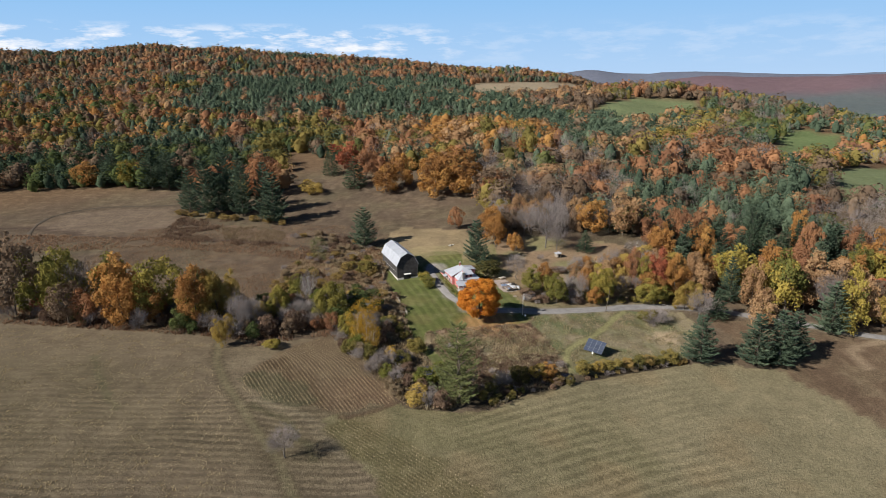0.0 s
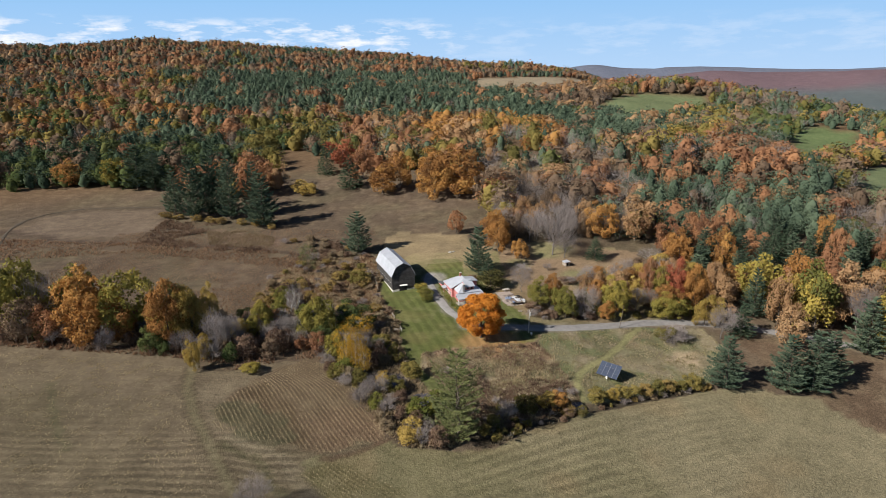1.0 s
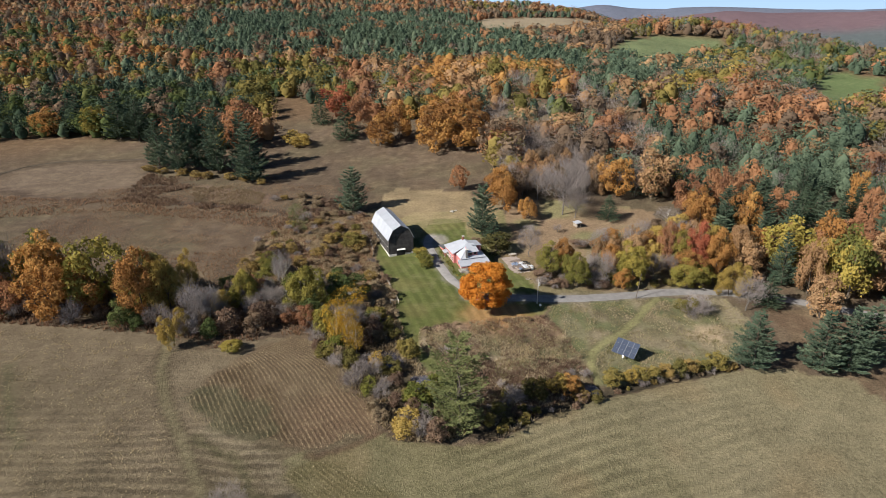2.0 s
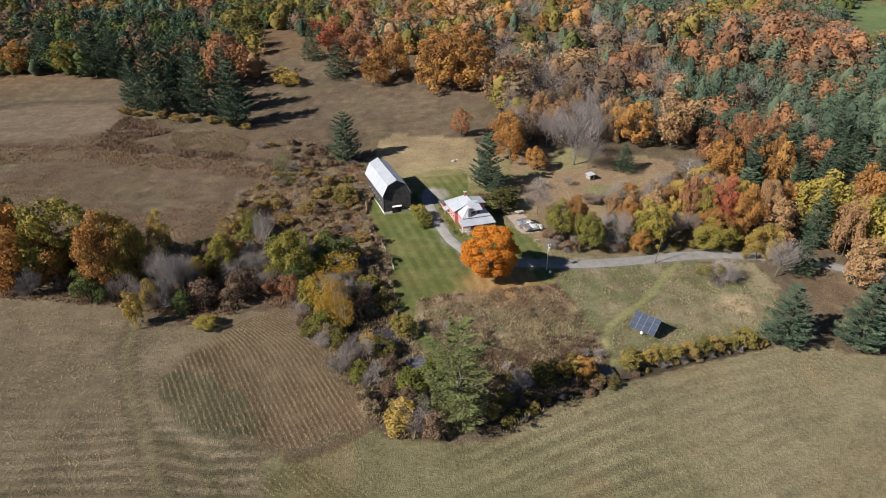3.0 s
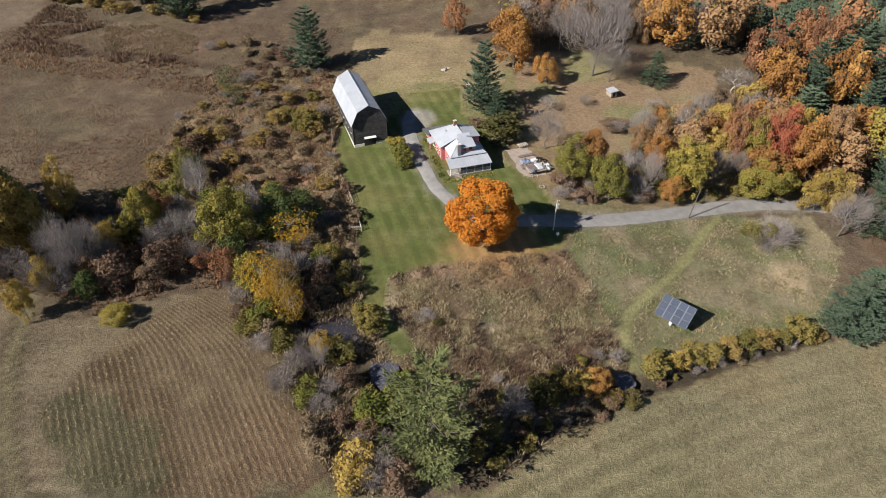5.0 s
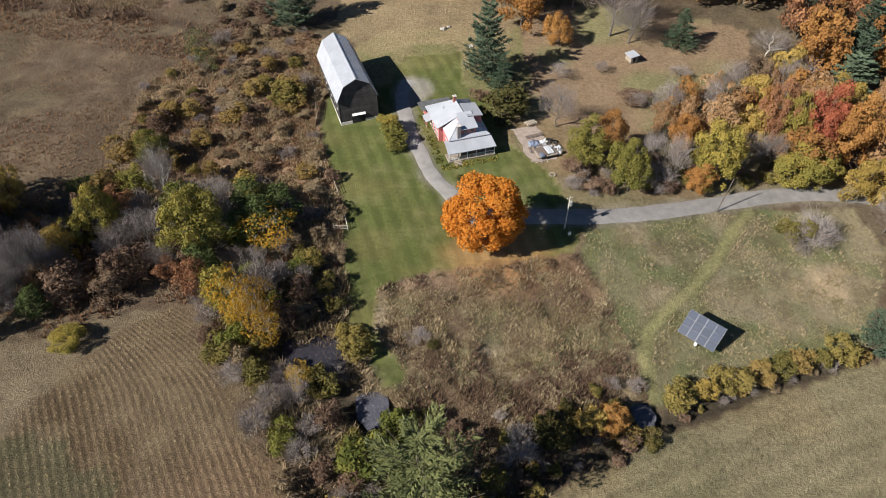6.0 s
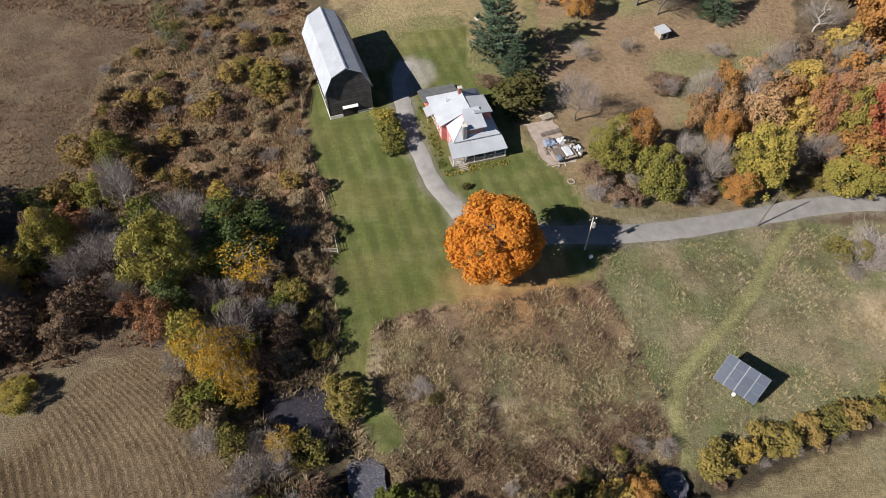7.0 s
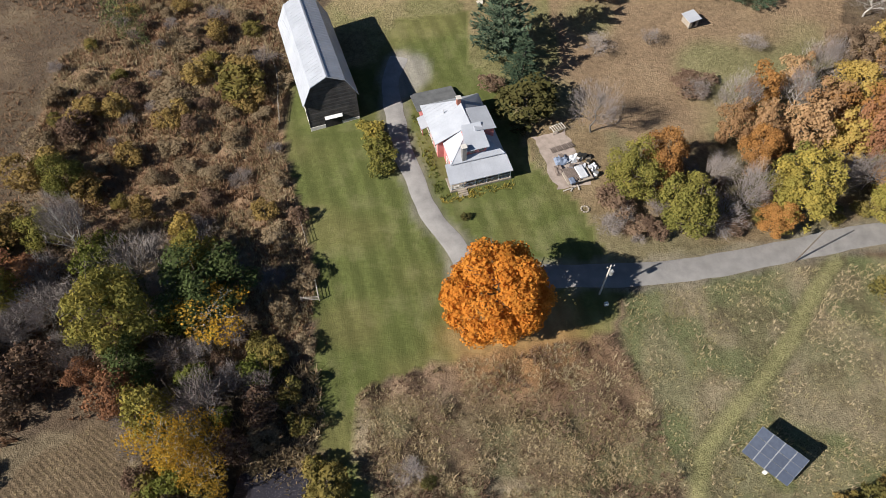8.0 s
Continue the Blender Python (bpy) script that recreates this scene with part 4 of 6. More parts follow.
tree("birch", -27.8, 188.0, 15.0, 6.6)
tree("birch", -25.0, 186.6, 13.5, 5.6)
tree("birch", -22.6, 185.8, 11.5, 5.4)
tree("birch", -24.6, 189.4, 12.5, 6.0)
tree("birch", -16.6, 178.1, 6.1, 4.8)
tree("shrub_olive", -19.4, 203.2, 3.5, 4.9)
tree("shrub_olive", -8.8, 185.2, 4.7, 6.7)
tree("shrub_gold", -8.1, 155.9, 4.8, 6.8)
tree("bushgreen", -4.8, 165.5, 5.5, 8.2)
tree("bushgreen", -0.7, 171.2, 5.5, 6.1)
tree("shrub_olive", -29.6, 182.9, 4.6, 6.5)
tree("pinelight", 3.7, 158.8, 24.5, 16.5)
tree("gold", -71.1, 183.4, 9.2, 5.3)
tree("bare", -66.0, 193.6, 12.6, 5.9)
tree("olive", -55.1, 184.7, 3.2, 6.6)
tree("shrub_rust", -59.5, 243.0, 4.8, 6.8)
tree("birchbare", -51.8, 222.2, 10.3, 5.5)
tree("shrub_olive", -61.5, 234.1, 3.7, 5.8)
tree("shrub_olive", -32.5, 253.5, 5.7, 9.5)
tree("shrub_tan", -44.8, 251.1, 2.9, 7.9)
tree("pine", -37.6, 290.5, 20.2, 14.0)
tree("deadpine", -54.7, 263.5, 13.5, 7.0)
tree("pine", 14.8, 264.0, 20.5, 12.5)
tree("spruce", 18.2, 257.0, 11.5, 8.6)
tree("bare", 30.3, 246.0, 11.6, 9.3)
tree("orange", 24.6, 289.6, 19.7, 15.6)
tree("orange", 34.2, 280.2, 10.2, 8.0)
tree("rust", 6.9, 312.7, 12.4, 8.0)
tree("bigbare", 48.7, 286.5, 21.6, 20.1)
tree("bare", 53.2, 283.2, 12.4, 12.6)
tree("orange", 75.3, 306.1, 18.4, 15.6)
tree("tan", 90.5, 305.2, 22.9, 19.4)
tree("spruce", 66.8, 283.3, 10.9, 10.8)
tree("olive", 35.3, 233.6, 10.9, 9.7)
tree("orange", 40.9, 236.3, 12.8, 8.1)
tree("olive", 43.4, 226.9, 13.1, 10.0)
tree("greyshrub", 49.7, 228.7, 5.2, 7.8)
tree("shrub_rust", 33.1, 231.1, 3.8, 6.7)
tree("shrub_rust", 36.2, 226.6, 2.6, 5.5)
tree("olive", 62.1, 231.4, 14.9, 12.0)
tree("orange", 58.5, 228.2, 7.5, 6.8)
tree("orange", 58.8, 242.1, 10.4, 7.8)
tree("birchbare", 67.3, 253.1, 11.5, 6.3)
tree("gold", 78.1, 253.9, 12.1, 12.0)
tree("olive", 81.8, 241.8, 17.8, 9.1)
tree("red", 87.5, 241.7, 19.2, 9.7)
tree("tan", 88.3, 250.1, 16.3, 9.0)
tree("bare", 79.8, 245.6, 12.3, 7.4)
tree("olive", 85.5, 234.6, 7.7, 11.7)
tree("orange", 93.6, 239.9, 19.3, 10.8)
tree("bare", 89.2, 262.9, 11.1, 10.6)
tree("bare", 54.2, 231.4, 11.4, 6.9)
tree("shrub_olive", 76.2, 217.4, 5.0, 6.0)
tree("greyshrub", 80.6, 217.6, 6.2, 9.6)
tree("greyshrub", 77.6, 215.4, 5.2, 8.6)
tree("shrub_rust", 50.5, 258.2, 2.2, 7.7)
tree("gold", 94.2, 229.2, 13.8, 10.8)
tree("bare", 96.1, 220.6, 12.6, 11.1)
tree("pine", 85.5, 191.6, 17.5, 12.8)
tree("olive", 121.0, 247.4, 20.6, 17.2)
tree("spruce", 104.6, 223.5, 12.7, 11.3)
tree("gold", 95.5, 246.5, 16.6, 9.7)
tree("tan", 104.1, 248.2, 18.1, 9.7)
tree("rust", 78.0, 243.7, 17.6, 8.9)
tree("olive", 80.3, 233.4, 10.2, 11.7)
tree("brown", 80.1, 267.8, 9.8, 10.2)
tree("birchbare", 89.4, 280.1, 8.2, 10.7)
tree("pine", 104.5, 191.8, 19.0, 13.0)
tree("pine", 112.8, 192.6, 20.5, 14.0)
tree("pine", 120.0, 197.0, 18.0, 12.0)
tree("olive", 152.8, 217.6, 21.3, 12.7)
tree("pine", 144.0, 215.6, 21.1, 14.7)
tree("red", 179.4, 244.3, 9.1, 9.4)
tree("tan", 152.2, 239.4, 22.7, 16.0)
tree("olive", 133.2, 229.6, 26.4, 17.6)
tree("pine", -145.0, 353.5, 26, 15)
tree("pine", -132.5, 346, 35, 17)
tree("pine", -123.0, 350.0, 37, 18)
tree("pine", -112, 344, 35, 17)
tree("pine", -91.4, 330.5, 29, 19.0)
tree("rust", -108.9, 382.9, 28.3, 24.4)
tree("pine", -100, 347, 31, 14)
tree("shrub_gold", -81.2, 384.8, 8.9, 13.3)
tree("spruce", -75.1, 423.9, 22.3, 15.4)
tree("spruce", -55.6, 394.3, 21.3, 19.8)
tree("red", -66.2, 437.2, 20.3, 21.7)
tree("orange", -34.6, 380.9, 19.1, 19.1)
tree("orange", -24.8, 387.4, 22.7, 17.6)
tree("rust", -49.0, 408.9, 20.6, 16.7)
tree("orange", -4.3, 366.3, 23.6, 21.7)
tree("orange", 9.8, 368.2, 28.5, 28.4)
tree("orange", -6.4, 409.9, 16.9, 22.2)
tree("orange", -236.6, 412.2, 16.9, 18.0)
tree("olive", -205.2, 408.9, 19.1, 16.7)
tree("pine", -189.6, 405.3, 28.7, 22.2)
tree("pine", -219.2, 416.6, 23.5, 19.0)
tree("pine", -177.5, 402.7, 27.3, 18.4)
tree("brown", 29.7, 353.6, 21.3, 24.2)
tree("shrub_gold", 28.2, 174.0, 4.8, 5.6)
tree("orange", 31.8, 174.2, 5.2, 5.6)
tree("willow", 34.2, 173.6, 4.0, 4.6)
tree("shrub_olive", 44.0, 179.6, 4.2, 6.2)
tree("shrub_gold", 48.9, 181.4, 3.8, 4.0)
tree("shrub_olive", 53.6, 183.6, 3.6, 6.0)
tree("willow", 59.0, 185.2, 3.2, 5.0)
tree("shrub_olive", 63.6, 186.9, 3.8, 5.2)
tree("willow", 67.0, 188.0, 4.2, 4.8)
tree("shrub_olive", 70.6, 189.2, 3.6, 4.6)
tree("shrub_olive", 75.3, 190.9, 4.8, 6.4)
tree("greyshrub", 1.6, 188.0, 1.6, 4.2)
tree("cedar", 4.0, 186.6, 1.2, 2.2)
tree("cedar", 22.4, 172.2, 4.7, 6.4)
tree("greyshrub", 17.4, 169.2, 4.4, 6.2)
tree("maple", 12.6, 209.8, 16.5, 16.6)
tree("cedar", 18.8, 249.0, 6.8, 11.5)
tree("shrub_rust", 12.6, 255.4, 2.6, 4.2)
tree("hedgebush", -7.6, 242.6, 4.4, 5.6)
tree("hedgebush", -6.5, 239.4, 4.2, 5.6)
tree("hedgebush", -5.6, 236.4, 3.8, 5.0)
tree("cedar", 8.4, 226.9, 1.2, 1.7)
tree("bare", 43.9, 268.6, 3.2, 4.6)
tree("bare", 63.9, 269.6, 2.8, 6.5)
tree("bare", 50.5, 256.2, 3.4, 6.0)
tree("bare", 32.5, 265.3, 4.0, 6.0)
tree("bare", -37.0, 125.8, 8.0, 8.6)
for px, py, h, w in ((-60.4, 235.5, 4.2, 5.6), (-54.0, 248.0, 4.0, 5.0), (-43.6, 246.5, 4.4, 5.6), (-23.6, 226.0, 3.2, 4.4), (-43.1, 226.0, 4.0, 4.6), (-62.5, 221.5, 6.0, 6.6), (-59.5, 246.5, 5.0, 7.0), (-33.1, 256.5, 4.6, 7.4), (-64.5, 232.0, 5.0, 6.2), (-40.0, 268.5, 3.6, 5.4), (-41.5, 256.5, 3.8, 5.6), (-30.5, 250.5, 4.0, 5.4), (-48.5, 236.5, 3.6, 5.2), (-53.0, 229.5, 4.4, 6.0)):
    tree("willow", px, py, h, w)
for px, py, h, w in ((-147, 346, 4.0, 7.0), (-140, 344, 3.0, 6.0), (-129, 341, 3.6, 6.5), (-121, 338, 3.0, 6.0), (-114, 336, 3.4, 6.5), (-103, 334, 3.6, 6.0), (-94, 331, 5.0, 6.0), (-86, 326, 3.4, 5.0)):
    tree("willow", px, py, h, w)
tree("shrub_gold", -35.3, 222.0, 4.4, 4.6)
tree("bushgreen", -19.6, 200.6, 4.6, 5.4)

# undergrowth that fills the hedgerows, the creek's banks and the scrub
fill_rng = np.random.RandomState(21)


def thicket(ring, gap, kinds, h0, h1, slim=1.0, avoid=CREEK, clear=0.0):
    """Shrubs and small trees at random inside a plan outline, no nearer than gap."""
    xs, ys = [p[0] for p in ring], [p[1] for p in ring]
    mine = []
    for _ in range(int((max(xs) - min(xs)) * (max(ys) - min(ys)) / gap ** 2 * 6)):
        px = min(xs) + (max(xs) - min(xs)) * fill_rng.rand()
        py = min(ys) + (max(ys) - min(ys)) * fill_rng.rand()
        pick, h = kinds[fill_rng.randint(len(kinds))], h0 + (h1 - h0) * fill_rng.rand()
        if not inside(px, py, ring) or float(segment_distance(px, py, avoid)) < clear:
            continue
        if any((px - a) ** 2 + (py - b) ** 2 < gap ** 2 for a, b in mine) or any((px - a) ** 2 + (py - b) ** 2 < (0.22 * c + 0.8) ** 2 for a, b, c in planted):
            continue
        if any(math.hypot(px - a, py - b) < c for a, b, c in ((-15.6, 184.0, 6.2), (-4.9, 175.4, 5.4), (-3, 181.5, 3.2), (29.5, 214, 3), (37.5, 177, 3.4))):
            continue
        mine.append((px, py))
        tree(pick, px, py, h, h * slim * (0.8 + 0.4 * fill_rng.rand()), False)


thicket([(-36, 191), (-25, 174.5), (-13, 157), (-8, 153.5), (-1, 154), (-3, 166), (-9, 178), (-11, 190), (-15, 203), (-28, 207), (-40, 208)], 3.3, ["greyshrub", "greyshrub", "shrub_olive", "shrub_tan", "greyshrub", "bushgreen", "shrub_rust", "shrub_olive", "shrub_olive", "greyshrub"], 3.0, 5.5, 1.1)
thicket([(-150, 197), (-75, 192), (-60, 186), (-45, 195), (-36, 193), (-40, 213), (-66, 214), (-150, 214)], 4.6, ["greyshrub", "brown", "bare", "greyshrub", "shrub_rust", "green", "greyshrub", "rust"], 4.0, 9.0, 0.95)
thicket([(-66, 214), (-62, 201), (-46, 197), (-36, 195), (-30, 190), (-25, 192), (-25, 203), (-27, 214), (-36, 219), (-52, 224)], 5.4, ["greyshrub", "green", "bare", "olive", "greyshrub", "bare", "birch", "bushgreen", "olive"], 5.0, 10.0, 1.0)
thicket(SCRUB, 4.6, ["shrub_tan", "greyshrub", "shrub_rust", "shrub_tan", "shrub_olive", "greyshrub", "shrub_tan"], 1.4, 3.0, 1.6)
thicket([(31, 224), (33, 238), (45, 240), (60, 234), (80, 236), (96, 238), (94, 233), (78, 232.5), (60, 227.5), (45, 224)], 3.4, ["shrub_rust", "greyshrub", "shrub_rust", "shrub_olive"], 1.6, 3.4, 1.4, ROAD, 3.6)
thicket([(46, 236), (60, 233), (96, 238), (97, 262), (88, 272), (72, 262), (54, 250)], 5.2, ["bare", "tan", "gold", "orange", "olive", "bare", "tan", "gold"], 6.0, 13.0, 0.75)
thicket([(43, 176.5), (60, 183.5), (80, 190), (82, 193), (60, 187), (43, 180)], 2.0, ["shrub_olive", "willow", "shrub_rust", "willow", "shrub_tan", "greyshrub", "greyshrub"], 1.2, 2.3, 1.3)
thicket([(11, 157), (25, 165), (39, 172.5), (37, 178), (24, 171), (10, 163)], 3.2, ["greyshrub", "shrub_rust", "cedar", "shrub_olive"], 1.4, 3.0, 1.3)
thicket([(0, 166), (11, 161), (25, 169), (38, 178), (36, 184), (22, 177), (8, 172), (-1, 175)], 2.9, ["greyshrub", "shrub_rust", "cedar", "greyshrub", "shrub_olive"], 1.1, 2.4, 1.4)
thicket([(24, 300), (40, 300), (66, 305), (88, 306), (95, 300), (60, 330), (30, 345)], 4.6, ["bare", "bare", "bare", "brown", "bare", "tan"], 10, 16, 0.62)

thicket([(-80, 305), (-62, 300), (-56, 285), (-62, 272), (-54, 265), (-44, 281), (-31, 287), (-36, 300), (-60, 310)], 4.4, ["greyshrub", "shrub_rust", "greyshrub", "shrub_tan", "willow"], 1.6, 3.2, 1.7)

# full trees that close the copse east of the road bend
COPSE = [(97, 226), (125, 212), (150, 214), (215, 235), (225, 262), (170, 300), (110, 300), (97, 292)]
for _ in range(900):
    px, py = 95 + 130 * rng.rand(), 212 + 90 * rng.rand()
    if not inside(px, py, COPSE) or float(segment_distance(px, py, ROAD)) < 6:
        continue
    if any((px - a) ** 2 + (py - b) ** 2 < (0.32 * (c + 11)) ** 2 for a, b, c in planted):
        continue
    mix = ["pine", "pine", "pine", "spruce", "orange", "rust"] if py > 258 else ["olive", "gold", "rust", "brown", "tan", "bare", "orange", "pine"]
    tree(mix[rng.randint(len(mix))], px, py, 12 + 8 * rng.rand(), 9 + 5 * rng.rand(), False)

# ---- woods on the hill: uncounted trees, joined by kind ----
OPEN = [(-420, 40), (420, 40), (420, 206), (165, 216), (130, 212), (215, 233), (228, 262), (172, 300), (112, 303), (92, 308), (68, 312), (40, 305), (24, 330), (22, 345), (28, 362), (2, 372), (-12, 402), (-40, 425), (-75, 455), (-112, 500), (-126, 492), (-112, 440), (-100, 400), (-112, 376), (-150, 385), (-172, 404), (-242, 405), (-300, 392), (-420, 350)]
GLADE = [(22, 428), (42, 420), (64, 416), (68, 432), (34, 446)]
woods_rng = np.random.RandomState(4)


# stands of the hill woods: plan outline, share of pines, and what grows between them
STANDS = [
    (polar((15.3, 613), (22.2, 678), (21.9, 524), (17.3, 494)), 0.25, ("gold", "olive", "gold", "olive", "tan")),
    (polar((-2.1, 643), (2.5, 597), (9.1, 516), (9.1, 411), (-2.1, 447)), 0.1, ("tan", "orange", "tan", "orange", "olive", "orange", "grey")),
    (polar((9.1, 466), (14.5, 432), (16.1, 314), (11.5, 268), (9.7, 357)), 0.06, ("tan", "grey", "brown", "grey", "rust", "grey", "tan")),
    (polar((3.5, 401), (11.2, 384), (11.4, 298), (5.1, 300)), 0.04, ("grey", "grey", "tan", "grey", "brown")),
    (polar((14.6, 392), (23, 415), (27.3, 408), (32.8, 369), (36.3, 346), (36.7, 309), (29.3, 300), (23.1, 295), (16.9, 305), (15.7, 355)), 0.78, ("tan", "rust", "grey", "brown")),
    (polar((17.3, 494), (29.1, 561), (29.3, 418), (22.1, 402), (14.1, 392), (13.5, 444)), 0.27, ("grey", "brown", "rust", "grey", "tan", "olive", "orange")),
    (polar((29.2, 437), (35.5, 536), (40, 500), (40, 346), (36.3, 346), (32.8, 369), (28.6, 404)), 0.08, ("brown", "grey", "olive", "brown", "tan")),
    (polar((-21.4, 942), (0.2, 1340), (4, 940), (11, 609), (19.5, 735), (19.6, 552), (11.1, 452), (5, 601), (0.2, 685), (-7.1, 695), (-16.3, 669), (-21.2, 698)), 0.86, ("brown", "rust", "grey", "tan")),
    (polar((3, 1054), (13.8, 952), (14.8, 737), (11, 677), (4, 766)), 0.12, ("brown", "grey", "tan", "brown", "rust")),
    (polar((13.8, 1650), (22.8, 980), (22.9, 881), (18, 850), (14.3, 731)), 0.12, ("brown", "grey", "rust", "olive", "grey")),
    (polar((22.5, 950), (31.7, 930), (36, 850), (28.9, 756), (28.2, 584), (25, 514), (22.7, 684)), 0.3, ("olive", "brown", "grey", "green", "olive", "tan")),
    (polar((-27.5, 576), (-17, 530), (-17.2, 400), (-40, 420), (-40, 588)), 0.45, ("green", "brown", "green", "rust", "green", "brown")),
    (polar((-17.7, 635), (-8.6, 633), (-8.3, 437), (-14.3, 449), (-17.5, 499)), 0.14, ("olive", "green", "olive", "brown")),
    (polar((-9.1, 677), (-2.1, 643), (-3.2, 408), (-9.3, 424)), 0.12, ("tan", "rust", "grey", "olive", "rust")),
]


def forest_kind(px, py):
    """The kind that grows at a place: its stand's mix, in patches."""
    ex, ey = px + 40 * (float(wave_noise(px, py, 30)) - 0.5), py + 60 * (float(wave_noise(px + 90, py, 35)) - 0.5)
    c = 0.75 * ((float(wave_noise(px + 900, py, 38)) - 0.5) * 1.5 + 0.5) + 0.25 * woods_rng.rand()
    c = min(0.999, max(0.0, c))
    b = woods_rng.rand()
    for ring, share, mix in STANDS:
        if inside(ex, ey, ring):
            return ("spruce" if px < -100 and py < 520 else "pine") if b < share else mix[int(c * len(mix))]
    r = math.hypot(px, py)
    clump = max(0.0, float(wave_noise(px, py + 300, 80)) - 0.55) * 2.2
    if b < 0.14 + clump * (1.0 if r > 900 else 0.7):
        return "pine"
    mix = ("brown", "rust", "brown", "rust", "tan", "brown", "grey", "olive") if r > 950 else ("grey", "rust", "brown", "olive", "rust", "olive", "tan", "green", "orange", "brown", "grey")
    return mix[int(c * len(mix))]


def scatter(r0, r1, gap, half):
    """Jittered places between two distances from the farm's foot, within the wedge that the woods fill."""
    g = np.arange(-r1, r1, gap)
    px, py = np.meshgrid(g, g[g > 0])
    px = (px + (woods_rng.rand(*px.shape) - 0.5) * gap * 0.9).ravel()
    py = (py + (woods_rng.rand(*py.shape) - 0.5) * gap * 0.9).ravel()
    r, az = np.hypot(px, py), np.arctan2(px, py)
    keep = (r >= r0) & (r < r1) & (np.abs(az) < half) & ~inside(px, py, OPEN) & ~inside(px, py, GLADE)
    for ring, _ in FIELDS:
        keep &= ~inside(px, py, ring)
    return px[keep], py[keep]


def lump(h, w, n, size, kind, full=1.0):
    """A tree of the woods with few faces: sprigs over a dense, lumpy inner mass."""
    if kind in ("pine", "spruce"):
        p, q, _ = crown_points(int(n * 1.15), h, w, 13, 0.06, 0.5)
        v, f = plumes(p, q, size * 1.35, 0.42)
        ring, shape = 6, ((0.08, 0.15), (0.28, 0.23), (0.5, 0.22), (0.7, 0.14), (0.82, 0.05))
    elif kind == "grey":
        return twig_cloud(h, w, int(n * 1.6), size * 1.6, 9, 0.12, size * 0.075)
    else:
        p, q, _ = crown_points(n, h, w, 12, -0.04, 0.4)
        v, f = sprigs(p, q, size, 1.05, 0.3)
        ring, shape = 7, ((0.05, 0.16), (0.22, 0.28), (0.48, 0.31), (0.7, 0.22), (0.83, 0.09))
    t, c = [], []
    for i, (zz, rad) in enumerate(shape):
        for j in range(ring):
            q = full * rad * (1.0 + 0.4 * (rng.rand() - 0.5))
            a = 6.283 * (j + 0.5 * i) / ring
            t.append((w * q * math.cos(a), w * q * math.sin(a), h * (zz * (0.85 + 0.15 * full) + 0.06 * (rng.rand() - 0.5))))
    for i in range(len(shape) - 1):
        for j in range(ring):
            p0, p1 = i * ring + j, i * ring + (j + 1) % ring
            c += [(p0, p1, p1 + ring), (p0, p1 + ring, p0 + ring)]
    last = (len(shape) - 1) * ring
    c += [(last, last + j, last + j + 1) for j in range(1, ring - 1)]
    return np.concatenate([v, np.array(t)]), np.concatenate([f, np.array(c) + len(v)])


WOOD_LABEL = {"pine": "dark green pine woods on the hill", "grey": "grey leafless hardwoods on the hill", "orange": "orange autumn maples of the hill woods", "rust": "rust-brown oaks of the hill woods", "red": "dull red maples of the hill woods", "olive": "olive-green trees of the hill woods", "brown": "brown oaks of the hill woods", "tan": "tan-leaved trees of the hill woods", "gold": "yellow trees of the hill woods", "green": "dark green broadleaved trees of the hill woods", "spruce": "dark spruces at the foot of the hill"}
for name, r0, r1, gap, half, n, size, full in (("edge", 200, 400, 9.4, 0.80, 400, 0.44, 0.85), ("near", 400, 560, 10.4, 0.80, 190, 0.6, 0.93), ("far", 560, 1000, 12.6, 0.76, 84, 0.84, 1.0), ("crest", 1000, 1680, 15.0, 0.74, 30, 1.35, 1.05)):
    px, py = scatter(r0, r1, gap, half)
    pz = height(px, py)
    kinds = [forest_kind(a, b) for a, b in zip(px, py)]
    for kind in WOOD_LABEL:
        idx = [i for i, k in enumerate(kinds) if k == kind]
        if not idx:
            continue
        shapes = [lump(H0, W0, n, size, kind, full) for _ in range(6)]
        vs, fs, ts, o = [], [], [], 0
        for i in idx:
            v, f = shapes[woods_rng.randint(6)]
            s = (0.78 + 0.62 * woods_rng.rand()) * (1.08 if kind in ("pine", "spruce") else 1.0)
            a = woods_rng.rand() * 6.283
            ca, sa = math.cos(a) * s, math.sin(a) * s
            hs = (0.52 + 0.42 * s) * (0.7 + 0.36 * woods_rng.rand()) * (0.94 if kind in ("pine", "spruce") else 1.0)
            vs.append(np.stack([v[:, 0] * ca - v[:, 1] * sa + px[i], v[:, 0] * sa + v[:, 1] * ca + py[i], v[:, 2] * hs + pz[i] - 0.4], 1))
            fs.append(f + o)
            ts.append(np.full(len(v), woods_rng.rand()))
            o += len(v)
        ob = new(kind + "_woods", mesh_of(kind + "_woods", np.concatenate(vs), np.concatenate(fs), [LEAF["hedge" if kind == "olive" else kind]], np.concatenate(ts), None, True))
        tagged(ob, WOOD_LABEL[kind], "woods", kind="stuff")

# ---- barn ----
barn = thing("barn", -18.8, 244.5, 19.7, 20.3, "dark weathered gambrel barn with a pale metal roof", "barn")
BW, BL = 8.7, 22.9
KNEE, EAVE = 1.4, 6.7
part("foundation", box(BW + 0.16, BL + 0.16, 3.0, BW / 2, BL / 2, -2.2, 0.04), CONCRETE, barn, "pale concrete foundation")
outline = [(0, 0.8), (BW, 0.8), (BW, EAVE), (BW - KNEE, 9.55), (BW / 2, 11.02), (KNEE, 9.55), (0, EAVE)]
